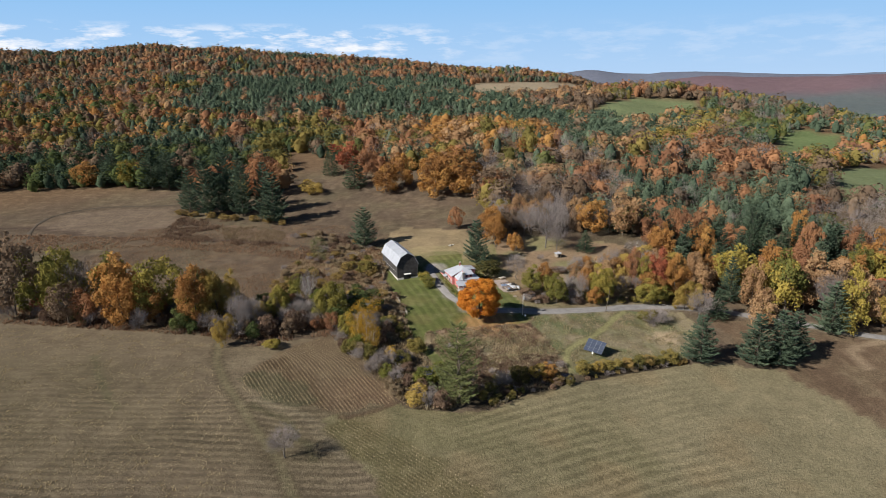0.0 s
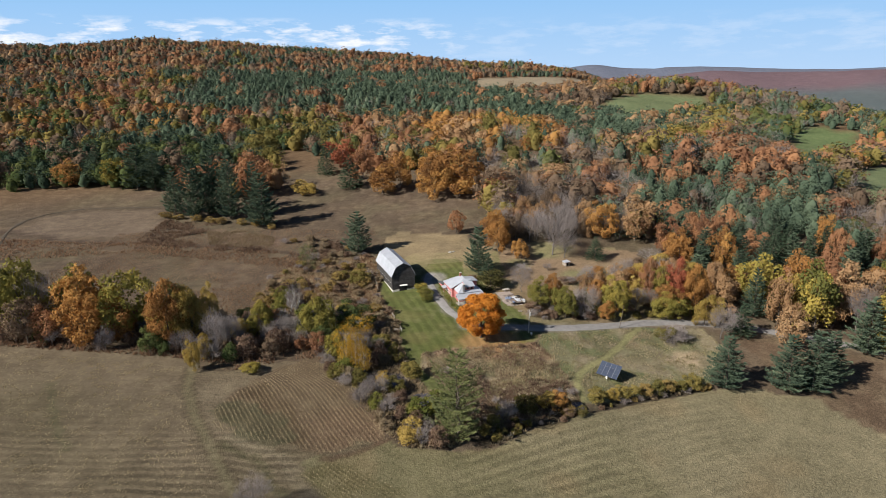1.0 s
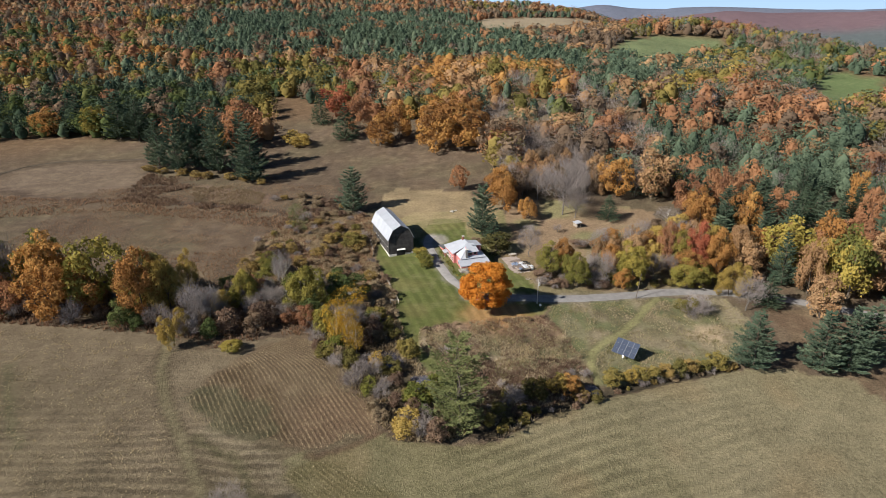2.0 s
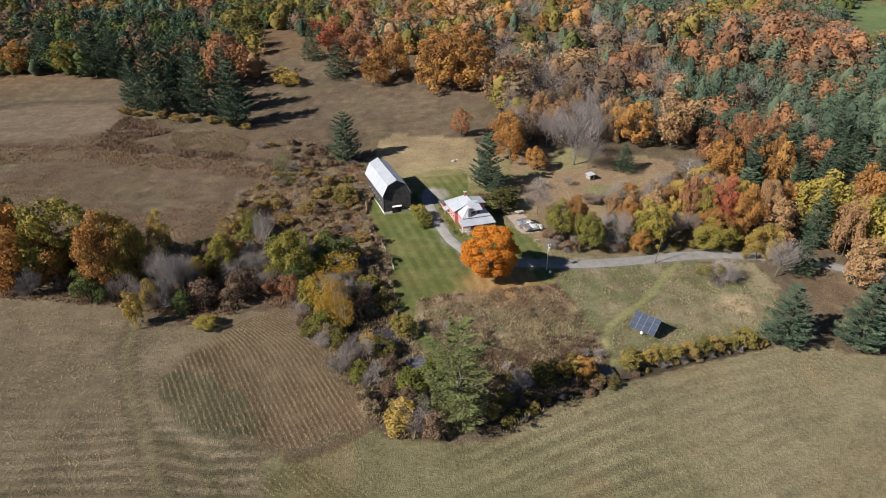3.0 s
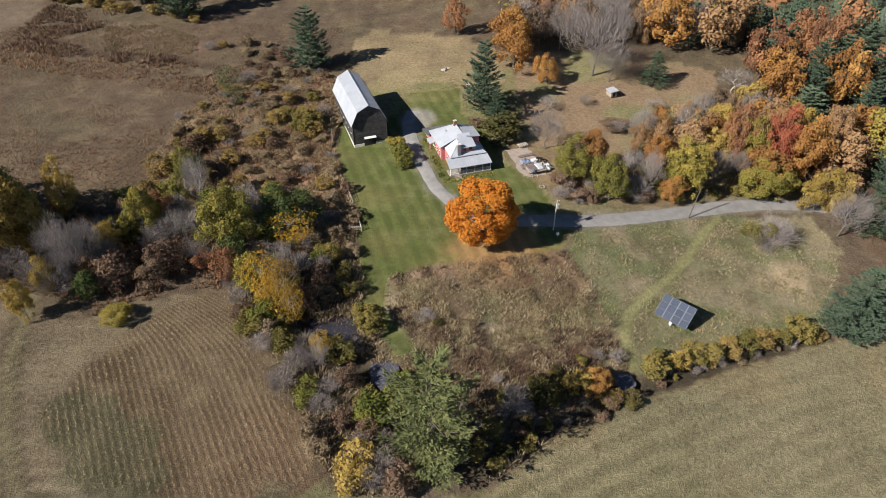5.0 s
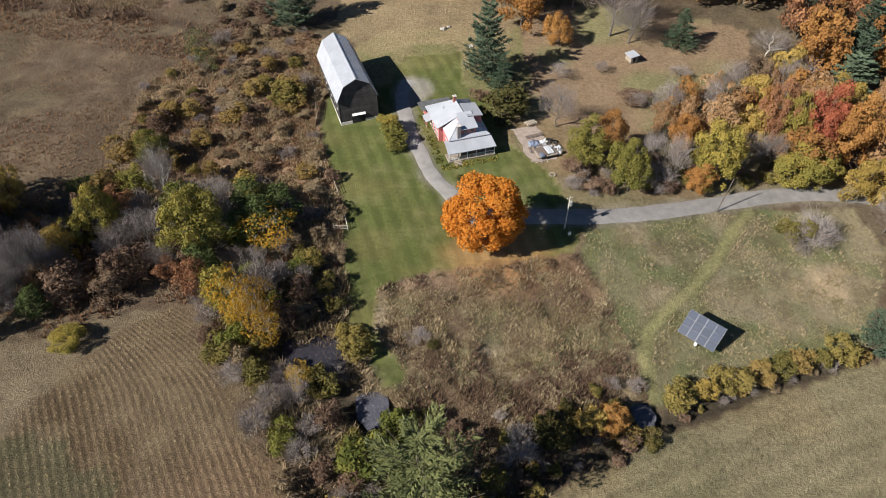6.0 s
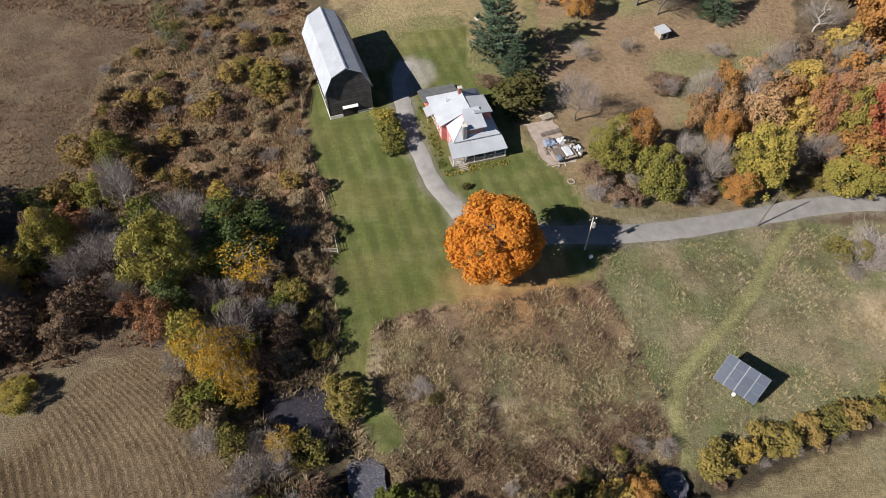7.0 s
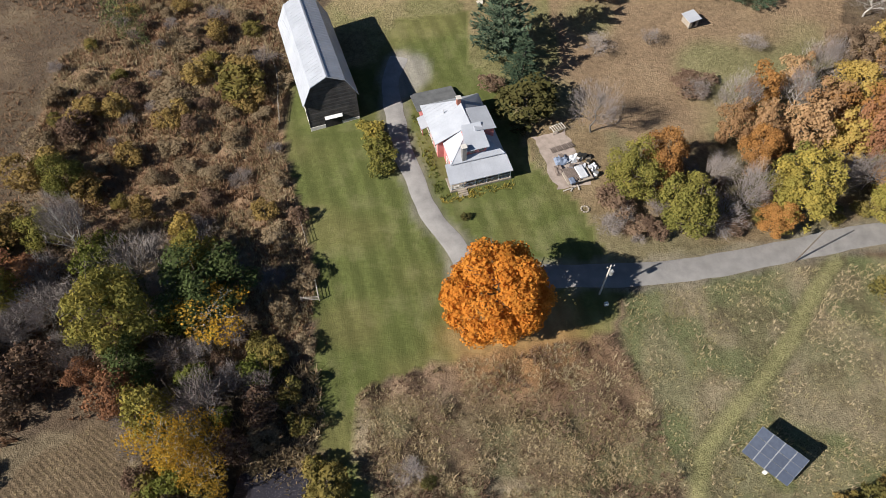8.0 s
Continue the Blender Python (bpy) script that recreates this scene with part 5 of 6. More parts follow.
shell = part("wall", prism(outline, 0.05, BL - 0.05), BOARD, barn, "black weathered boards")


def gable_height(px):
    """The underside of the gambrel roof above a place on the front."""
    q = BW / 2 - abs(px - BW / 2)
    return EAVE + q / KNEE * (9.55 - EAVE) if q < KNEE else 9.55 + (q - KNEE) / (BW / 2 - KNEE) * 1.47


# horizontal boards on the front gable, upright boards on the long sides
for k in range(44):
    zz = 0.82 + k * 0.245
    if zz > 10.7:
        break
    span = [px for px in np.arange(0.0, BW + 0.01, 0.05) if gable_height(px) > zz + 0.25]
    if len(span) < 8:
        break
    a, b = span[0], span[-1]
    for yy in (0.0, BL):
        part("board", box(b - a, 0.05, 0.232, (a + b) / 2, yy + 0.0 + (0.012 * ((k * 7) % 3)) * (-1 if yy == 0 else 1), zz), BOARD, shell)

for k in range(75):
    yy = 0.15 + k * 0.303
    for px in (-0.012, BW + 0.012):
        part("board", box(0.05, 0.285, EAVE - 0.9, px + 0.01 * ((k * 5) % 3 - 1), yy, 0.84), BOARD, shell)
for k, (a, b) in enumerate((((-0.45, 6.1), (KNEE, 9.74)), ((KNEE, 9.74), (BW / 2, 11.22)), ((BW / 2, 11.22), (BW - KNEE, 9.74)), ((BW - KNEE, 9.74), (BW + 0.45, 6.1)))):
    roof = part("roof", slab((a[0], -0.5, a[1]), (b[0], -0.5, b[1]), (b[0], BL + 0.4, b[1]), (a[0], BL + 0.4, a[1]), 0.14), METAL_ROOF, barn, "pale grey standing-seam metal")
    for i in range(30):
        yy = -0.47 + i * 0.805
        part("seam", slab((a[0], yy, a[1] + 0.04), (b[0], yy, b[1] + 0.04), (b[0], yy + 0.035, b[1] + 0.04), (a[0], yy + 0.035, a[1] + 0.04), 0.036), METAL_ROOF, roof)
part("ridge_cap", prism([(BW / 2 - 0.3, 11.16), (BW / 2, 11.29), (BW / 2 + 0.3, 11.16), (BW / 2, 11.23)], -0.5, BL + 0.4), METAL_ROOF, barn)
for px in (-0.02, BW + 0.02):
    part("corner_board", box(0.16, 0.16, EAVE - 0.85, px, 0.0, 0.8, 0.01), BOARD, barn)
# loading door: a white panel hung above a dark opening
part("door_opening", box(3.0, 0.10, 1.9, 4.1, -0.06, 0.1), BLACK, barn, "dark open doorway")
part("door_lintel", box(3.3, 0.12, 0.16, 4.1, -0.09, 2.0, 0.01), BOARD, barn)
hatch = part("door_panel", box(3.1, 0.08, 0.8, 4.25, 0, 0, 0.01), WHITE, barn, "white-painted raised door panel")
hatch.matrix_local = pose(0, -0.5, 2.15, -52, 0, 0)
part("sill", box(4.6, 0.9, 0.25, 4.0, -0.5, -0.35, 0.05), CONCRETE, barn, "pale concrete door sill")
part("sill", box(1.6, 0.7, 0.25, 8.1, -0.45, -0.3, 0.05), CONCRETE, barn, "pale concrete door sill")
for k in range(6):
    w = part("window", box(0.06, 0.8, 0.7, -0.05, 2.4 + k * 3.1, 2.3), BLACK, barn, "small dark barn window")
    part("frame", box(0.05, 1.0, 0.08, -0.07, 2.4 + k * 3.1, 3.0), WHITE, w, "white window trim")

# ---- farmhouse ----
house = thing("farmhouse", 5.8, 231.8, 18.5, 18.0, "faded red farmhouse with pale metal roofs and a porch", "house")
part("foundation", box(9.6, 15.6, 2.2, 5.3, 10.5, -1.8, 0.03), CONCRETE, house, "grey stone foundation")
part("wall", box(8.6, 7.0, 3.9, 5.4, 6.5, 0.3), RED, house, "faded red clapboard")
part("wall", box(9.7, 9.1, 4.1, 4.95, 11.95, 0.3), RED, house, "faded red clapboard")
part("wall", box(6.6, 5.0, 2.3, 2.9, 19.1, 0.1), RED, house, "faded red clapboard")
# clapboard laps on the sides that face the camera's way
for k in range(16):
    part("clapboard", box(8.66, 0.04, 0.2, 5.4, 2.985, 0.35 + k * 0.235), RED, house)
for k in range(16):
    part("clapboard", box(0.04, 4.3, 0.2, 1.08 + (0.0 if k % 2 else 0.006), 5.2, 0.4 + k * 0.235), RED, house)
    part("clapboard", box(0.04, 9.1, 0.2, 0.08 + (0.0 if k % 2 else 0.006), 11.95, 0.4 + k * 0.235), RED, house)


def solid_roof(rings, thick=0.16):
    """Roof planes given by their corners, each thickened downwards, in one mesh."""
    bm = bmesh.new()
    for ring in rings:
        up = [bm.verts.new(p) for p in ring]
        lo = [bm.verts.new((p[0], p[1], p[2] - thick)) for p in ring]
        bm.faces.new(up)
        bm.faces.new(lo[::-1])
        for a in range(len(ring)):
            b = (a + 1) % len(ring)
            bm.faces.new((up[a], lo[a], lo[b], up[b]))
    return bm


# hipped roof of the front block
apex = (5.5, 7.0, 7.5)
hip = [(0.9, 2.5, 4.0), (10.1, 2.5, 4.0), (10.1, 8.6, 4.3), (0.9, 7.3, 4.3)]
part("roof", solid_roof([(hip[0], hip[1], apex), (hip[1], hip[2], apex), (hip[3], hip[0], apex)]), METAL_ROOF, house, "pale hipped metal roof")
for p in hip[:2]:
    part("hip_cap", rod((p[0], p[1], p[2] + 0.02), (apex[0], apex[1], apex[2] + 0.03), 0.06, 0.06, 5), METAL_ROOF, house)
# rear wing: a level ridge that ends in a hip above the lean-to
ridge_a, ridge_b = (5.6, 7.0, 7.42), (5.6, 13.3, 7.2)
eaves = [(-0.4, 7.1, 4.5), (-0.4, 16.9, 4.4), (10.2, 16.9, 4.4), (10.2, 8.6, 4.4)]
part("roof", solid_roof([(eaves[0], ridge_a, ridge_b, eaves[1]), (eaves[1], ridge_b, eaves[2]), (eaves[2], ridge_b, ridge_a, eaves[3])]), METAL_ROOF, house, "pale metal roof of the rear wing")
part("ridge_cap", prism([(5.3, 7.1), (5.6, 7.34), (5.9, 7.1), (5.6, 7.22)], 7.1, 13.3), METAL_ROOF, house)
for i in range(12):
    yy = 7.6 + i * 0.76
    k = min(1.0, (16.9 - yy) / 3.6) * 0.98
    part("seam", slab((-0.4, yy, 4.47), (-0.4 + 6 * k, yy, 4.47 + 2.78 * k), (-0.4 + 6 * k, yy + 0.025, 4.47 + 2.78 * k), (-0.4, yy + 0.025, 4.47), 0.03), METAL_ROOF, house)
# flat-roofed dormer towards the east
dormer = part("dormer", box(3.0, 4.8, 2.5, 7.7, 8.2, 4.45), RED, house, "red east dormer")
part("roof", slab((5.9, 5.5, 7.42), (9.5, 5.5, 7.05), (9.5, 10.9, 7.05), (5.9, 10.9, 7.42), 0.12), METAL_ROOF, dormer, "pale metal dormer roof")
for py in (7.0, 9.3):
    part("window", box(0.06, 1.0, 0.9, 9.22, py, 5.4), GLASS, dormer, "dark dormer window")
# front shed dormer beside the chimney, its roof falling from the hip's peak
front = part("dormer", box(3.3, 3.4, 1.95, 5.5, 5.0, 4.0), RED, house, "red front shed dormer")
for px in (4.7, 6.3):
    part("window", box(0.8, 0.06, 0.8, px, 3.28, 4.9), GLASS, front, "dark dormer window")
part("roof", slab((3.5, 2.75, 6.05), (7.5, 2.75, 6.05), (7.2, 7.05, 7.62), (3.9, 7.05, 7.62), 0.13), METAL_ROOF, front, "pale metal dormer roof")
part("cheek", prism([(3.9, 5.0), (7.1, 5.0), (7.1, 6.7), (3.9, 6.7)], 5.0, 6.7), RED, front)
chimney = part("chimney", box(0.75, 0.75, 4.2, 3.2, 3.0, 2.8, 0.02), plain("sooty_grey_block", (0.13, 0.128, 0.13), (0.22, 0.215, 0.215), 2, 14, 0.9), house, "grey block chimney")
part("chimney_cap", box(0.95, 0.95, 0.14, 3.2, 3.0, 7.0, 0.03), CONCRETE, chimney)
stack = part("chimney", box(0.7, 0.7, 1.9, 5.3, 12.7, 6.4, 0.02), BRICK, house, "red brick rear chimney")
part("chimney_cap", box(0.9, 0.9, 0.12, 5.3, 12.7, 8.3, 0.03), CONCRETE, stack)
part("vent_pipe", rod((2.6, 12.4, 5.5), (2.6, 12.4, 6.6), 0.09), STEEL, house, "thin steel vent pipe")
# rear lean-to with a low dark roof
part("roof", slab((-1.0, 16.6, 3.4), (6.9, 16.6, 3.4), (6.9, 22.2, 2.5), (-1.0, 22.2, 2.5), 0.14), DARK_ROOF, house, "low dark shingle roof")
# porch across the front
porch = part("porch_deck", box(10.6, 3.0, 0.3, 5.3, 1.4, 0.25, 0.02), WOOD, house, "grey wooden porch deck")
for k in range(13):
    part("plank", box(10.5, 0.2, 0.03, 5.3, 0.1 + k * 0.22, 0.55), WOOD, porch)
part("skirt", box(10.4, 0.08, 1.6, 5.3, -0.02, -1.3), WOOD, porch, "slatted grey porch skirt")
part("roof", slab((-0.2, -0.5, 2.75), (10.6, -0.5, 2.75), (10.4, 3.05, 3.75), (0.0, 3.05, 3.75), 0.14), METAL_ROOF, house, "pale metal porch roof")
for i in range(14):
    xx = 0.2 + i * 0.78
    part("seam", slab((xx, -0.5, 2.765), (xx + 0.03, -0.5, 2.765), (xx + 0.03, 3.0, 3.755), (xx, 3.0, 3.755), 0.012), METAL_ROOF, house)
part("porch_beam", box(10.4, 0.16, 0.2, 5.3, 0.1, 2.45, 0.01), WHITE, house, "white porch beam")
for k in range(6):
    part("porch_post", box(0.15, 0.15, 1.95, 0.2 + k * 2.04, 0.1, 0.55, 0.01), WHITE, house, "white porch post")
part("porch_rail", box(10.2, 0.07, 0.07, 5.3, 0.1, 1.35), WHITE, house, "white porch rail")
part("porch_rail", box(10.2, 0.05, 0.06, 5.3, 0.1, 0.75), WHITE, house, "white porch rail")
for k in range(50):
    part("baluster", box(0.04, 0.04, 0.6, 0.35 + k * 0.205, 0.1, 0.78), WHITE, house)
for k in range(5):
    part("porch_step", box(1.6, 0.3, 0.17, 2.0, -0.2 - 0.3 * k, 0.35 - 0.17 * k, 0.01), WOOD, house, "grey porch step")
part("door", box(0.95, 0.08, 2.05, 5.2, 2.95, 0.58, 0.01), WHITE, house, "white front door")
for px in (2.2, 3.6, 7.2, 8.7):
    w = part("window", box(0.85, 0.06, 1.4, px, 2.95, 1.1), GLASS, house, "dark sash window")
    for dx in (-0.47, 0.47):
        part("frame", box(0.09, 0.08, 1.58, px + dx, 2.93, 1.01), WHITE, w)
    for dz in (1.01, 1.76, 2.5):
        part("frame", box(0.85, 0.08, 0.08, px, 2.93, dz), WHITE, w)
for px, py in ((1.03, 5.0), (0.03, 8.6), (0.03, 10.6), (0.03, 12.4), (0.03, 15.8)):
    w = part("window", box(0.06, 0.85, 1.35, px, py, 1.5), GLASS, house, "dark sash window")
    for dy in (-0.47, 0.47):
        part("frame", box(0.08, 0.09, 1.52, px - 0.02, py + dy, 1.42), WHITE, w)
    for dz in (1.42, 2.15, 2.86):
        part("frame", box(0.08, 0.85, 0.08, px - 0.02, py, dz), WHITE, w)
# small side porch on the west wall
bay = part("side_porch", box(1.3, 2.8, 0.3, -0.6, 14.2, 0.0, 0.02), WOOD, house, "small wooden side porch")
for py in (12.9, 14.2, 15.5):
    part("porch_post", box(0.14, 0.14, 2.5, -1.15, py, 0.3, 0.01), RED, bay, "red porch post")
for zz in (0.75, 1.3, 2.7):
    part("porch_rail", box(0.08, 2.7, 0.1, -1.15, 14.2, zz), WHITE, bay)
part("roof", slab((-1.4, 12.7, 2.85), (0.1, 12.7, 3.3), (0.1, 15.7, 3.3), (-1.4, 15.7, 2.85), 0.1), METAL_ROOF, bay, "pale metal porch roof")
part("side_door", box(0.08, 0.95, 2.0, 0.03, 14.2, 0.35, 0.01), WHITE, house, "white side door")
part("trim", box(0.14, 0.14, 3.6, 1.08, 2.98, 0.3, 0.01), WHITE, house, "white corner trim")
part("trim", box(0.14, 0.14, 3.6, 9.75, 2.98, 0.3, 0.01), WHITE, house, "white corner trim")

# ---- solar array on a pole ----
FRAME = plain("anodised_frame", (0.12, 0.13, 0.15), (0.2, 0.21, 0.23), 3, 20, 0.5, 0.3)
solar = thing("solar_array", 51.0, 192.6, lie(51.0, 192.6), -42, "tilted blue-black solar array on a steel pole", "solar panel")
part("pole", rod((0, 0.2, -0.4), (0, 0.2, 2.35), 0.14, 0.14, 10), STEEL, solar, "steel mast")
part("footing", box(1.1, 1.1, 0.35, 0, 0.2, -0.2, 0.05), CONCRETE, solar)
tiltm = Matrix.Translation((0, -1.3, 2.5)) @ Matrix.Rotation(radians(40), 4, "X")
part("beam", box(6.4, 0.12, 0.14, 0, -1.1, -0.22, m=tiltm), STEEL, solar)
part("beam", box(6.4, 0.12, 0.14, 0, 1.1, -0.22, m=tiltm), STEEL, solar)
part("strongback", box(0.2, 4.2, 0.2, 0, 0, -0.42, m=tiltm), STEEL, solar)
part("brace", rod((0, 0.2, 1.0), tiltm @ Vector((0, 1.4, -0.3)), 0.05), STEEL, solar)
for i in range(4):
    for j in range(3):
        pan = part("panel", box(1.58, 1.5, 0.045, -2.52 + 1.68 * i, -1.54 + 1.54 * j, -0.05, m=tiltm), PANEL, solar, "blue-black solar panel")
        for dx in (-0.79, 0.79):
            part("panel_frame", box(0.03, 1.53, 0.05, -2.52 + 1.68 * i + dx, -1.54 + 1.54 * j, -0.053, m=tiltm), FRAME, pan)
        for dy in (-0.75, 0.75):
            part("panel_frame", box(1.6, 0.012, 0.05, -2.52 + 1.68 * i, -1.54 + 1.54 * j + dy, -0.053, m=tiltm), FRAME, pan)
for i in range(3):
    part("rail", box(0.05, 4.6, 0.05, -1.68 + 1.68 * i, 0, -0.06, m=tiltm), FRAME, solar, "pale steel rail between the panels")
ctrl = thing("control_box", 49.0, 189.9, lie(49.0, 189.9), -42, "white electrical box on a post beside the solar array", "electrical box")
part("post", rod((0, 0, -0.3), (0, 0, 1.1), 0.05), STEEL, ctrl)
part("cabinet", box(0.5, 0.25, 0.7, 0, 0, 0.7, 0.02), WHITE, ctrl)

# ---- utility poles ----


def utility_pole(px, py, h, lean, label, transformer=False):
    e = thing("utility_pole", px, py, lie(px, py), 20, label, "utility pole", "poles along the road")
    part("shaft", rod((0, 0, -0.6), (lean, 0, h), 0.16 if transformer else 0.12, 0.11 if transformer else 0.08, 8), POLE if transformer else BARK, e, "weathered wooden shaft")
    if transformer:
        arm = part("crossarm", box(1.3, 0.1, 0.12, lean, 0, h - 0.5, 0.01), WOOD, e)
        for dx in (-0.55, 0.55):
            part("insulator", rod((lean + dx, 0, h - 0.38), (lean + dx, 0, h - 0.18), 0.06, 0.03), WHITE, arm)
        can = part("transformer", rod((lean + 0.12, -0.42, h - 1.9), (lean + 0.12, -0.42, h - 0.95), 0.3, 0.3, 12), STEEL, e, "grey transformer can")
        part("bushing", rod((lean + 0.12, -0.42, h - 0.95), (lean + 0.12, -0.42, h - 0.7), 0.06, 0.04), WHITE, can)
    return e


POLE = plain("sun_bleached_pole", (0.34, 0.31, 0.27), (0.52, 0.48, 0.43), 1.5, 16, 0.85)
utility_pole(28.9, 214.9, 8.0, 0.15, "sun-bleached utility pole with a grey transformer", True)
utility_pole(61.6, 222.9, 8.4, 1.3, "leaning dark wooden utility pole beside the gravel road")
mark = thing("roadside_box", 29.6, 212.9, lie(29.6, 212.9), 20, "small white utility box on a post by the road", "utility box")
part("post", box(0.12, 0.12, 0.8, 0, 0, -0.2), WOOD, mark)
part("cabinet", box(0.55, 0.45, 0.6, 0, 0, 0.5, 0.03), WHITE, mark)

# ---- flat trailer with goods and pallet rack on the pad ----
pad = []
for i in range(9):
    for j in range(15):
        u, v = -1.5 + 6.2 * i / 8, -0.6 + 11.4 * j / 14
        u += 0.9 * (float(wave_noise(i * 3.3, j * 3.7, 4)) - 0.5)
        v += 0.9 * (float(wave_noise(i * 2.9 + 40, j * 3.1, 4)) - 0.5)
        ca, sa = math.cos(radians(20)), math.sin(radians(20))
        qx, qy = 24.9 + u * ca - v * sa, 234.2 + u * sa + v * ca
        pad.append((qx, qy, lie(qx, qy) + 0.05))
tagged(new("pavement", mesh_of("pavement", pad, [(j + 15 * i, j + 1 + 15 * i, j + 16 + 15 * i, j + 15 + 15 * i) for i in range(8) for j in range(14)], [plain("pinkish_dirt", (0.22, 0.18, 0.155), (0.36, 0.30, 0.265), 0.9, 8, 0.95)], shade=True)), "bare pinkish dirt pad beside the lawn", "pavement", kind="structure")
OLD_WOOD = plain("old_brown_wood", (0.1, 0.08, 0.07), (0.21, 0.17, 0.15), 1.5, 14, 0.9)
cart = thing("flat_trailer", 26.9, 236.2, lie(26.9, 236.2) + 0.05, 20, "grey flat trailer loaded with covered lumber", "trailer")
part("bed", box(4.6, 3.4, 0.2, 0, 0, 0.5, 0.02), WOOD, cart, "weathered plank bed")
for dx in (-2.0, 2.0):
    for dy in (-0.9, 0.9):
        part("wheel", rod((dx - 0.1, dy, 0.32), (dx + 0.1, dy, 0.32), 0.32, 0.32, 12), BLACK, cart, "black rubber wheel")
for k in range(7):
    part("board", box(0.24, 3.2 - 0.3 * (k % 3), 0.3, -1.9 + 0.3 * k, 0.1 * (k % 2), 0.7), OLD_WOOD, cart)
part("cover", box(1.5, 2.7, 0.45, 0.75, 0.0, 0.7, 0.1), plain("grey_tarp", (0.42, 0.44, 0.48), (0.62, 0.64, 0.68), 1.5, 8, 0.6), cart, "pale grey tarpaulin")
part("cover", box(0.9, 1.2, 0.5, -1.5, -1.3, 0.7, 0.1), plain("blue_tarp", (0.10, 0.13, 0.20), (0.20, 0.24, 0.32), 1.5, 8, 0.6), cart, "blue-grey tarpaulin")
for k in range(4):
    lum = thing("lumber_stack", 23.4 + 1.02 * k, 241.4 + 0.44 * k, lie(25, 242) + 0.04, 113 + 3 * k, "low stack of weathered brown lumber", "lumber", "lumber on the dirt pad")
    for i in range(6):
        part("board", box(1.15, 0.14, 0.09, 0, 0.17 * i - 0.42, 0.02 + 0.1 * (i % 2)), OLD_WOOD, lum)


def tarp_heap(px, py, sx, sy, h, turn, material, label):
    """Goods under a creased sheet: a low mound with folds."""
    bm = bmesh.new()
    bmesh.ops.create_grid(bm, x_segments=12, y_segments=12, size=0.5)
    for v in bm.verts:
        u = max(abs(v.co.x), abs(v.co.y)) * 2
        n = noise.noise(Vector((v.co.x * 4 + px, v.co.y * 4 + py, 0)))
        v.co.z = h * (1 - u ** 5) * (0.75 + 0.6 * n) if u < 0.99 else 0.02
        v.co.x *= sx * (1 + 0.12 * n)
        v.co.y *= sy * (1 - 0.12 * n)
    e = thing("tarp_heap", px, py, lie(px, py) + 0.03, turn, label, "tarpaulin", "covered goods on the dirt pad")
    part("sheet", bm, material, e)
    return e


TARP_GREY, TARP_BLUE = bpy.data.materials["grey_tarp"], bpy.data.materials["blue_tarp"]
tarp_heap(24.6, 239.2, 2.6, 1.9, 0.8, 18, TARP_BLUE, "goods under a creased blue-grey tarpaulin")
tarp_heap(27.2, 240.0, 2.6, 1.6, 0.9, 24, TARP_GREY, "goods under a creased pale grey tarpaulin")
tarp_heap(29.9, 238.2, 1.7, 1.5, 0.8, 40, TARP_GREY, "small mound under a pale grey tarpaulin")
tarp_heap(24.0, 237.2, 1.4, 2.2, 0.6, 15, OLD_WOOD, "brown canvas over stacked goods")
clutter = random.Random(3)
for k in range(12):
    qx, qy = 24.4 + 5.6 * clutter.random(), 237.6 + 2.6 * clutter.random()
    crate = thing("storage_crate", qx, qy, lie(qx, qy) + 0.04, clutter.random() * 90, "weathered crate of odds and ends on the dirt pad", "crate", "crates on the dirt pad")
    cw, cd, ch = 0.5 + 0.6 * clutter.random(), 0.35 + 0.4 * clutter.random(), 0.4 + 0.6 * clutter.random()
    part("body", box(cw, cd, ch, 0, 0, 0, 0.03), (OLD_WOOD, TARP_BLUE, WOOD)[k % 3], crate)
    part("lid", box(cw + 0.06, cd + 0.06, 0.05, 0, 0, ch, 0.01), (TARP_GREY, OLD_WOOD, BLACK)[k % 3], crate)
for k in range(3):
    plk = thing("loose_plank", 25.6 + 0.7 * k, 233.6 + 0.5 * k, lie(25.6, 233.8) + 0.05, 25 + 37 * k, "loose grey plank lying on the dirt pad", "plank", "planks on the dirt pad")
    part("board", box(2.4, 0.2, 0.05, 0, 0, 0), POLE, plk)
drum = thing("white_drum", 30.2, 236.6, lie(30.2, 236.6), 0, "dented white drum beside the trailer", "drum")
part("body", rod((0, 0, 0), (0, 0, 0.9), 0.42, 0.42, 14), WHITE, drum)
part("lid", rod((0, 0, 0.9), (0, 0, 0.96), 0.44, 0.4, 14), STEEL, drum)
rack = thing("wooden_rack", 24.3, 245.9, lie(24.3, 245.9), 28, "open wooden rack of upright slats", "rack")
for k in range(6):
    part("slat", box(0.14, 1.5, 0.12, -1.15 + 0.46 * k, 0, 0.75 + 0.02 * (k % 2), 0.01), POLE, rack)
for dy in (-0.7, 0.7):
    part("rail", box(2.7, 0.1, 0.12, 0, dy, 0.62), POLE, rack)
for dx in (-1.2, 1.2):
    for dy in (-0.65, 0.65):
        part("leg", box(0.1, 0.1, 0.75, dx, dy, -0.1), WOOD, rack)
disc = thing("stone_ring", 27.9, 229.9, lie(27.9, 229.9), 0, "round stone fire ring on the lawn", "fire ring")
for k in range(9):
    part("stone", box(0.34, 0.26, 0.24, 0, 0.62, 0, 0.06, m=Matrix.Rotation(k * 0.698, 4, "Z")), WOOD, disc)

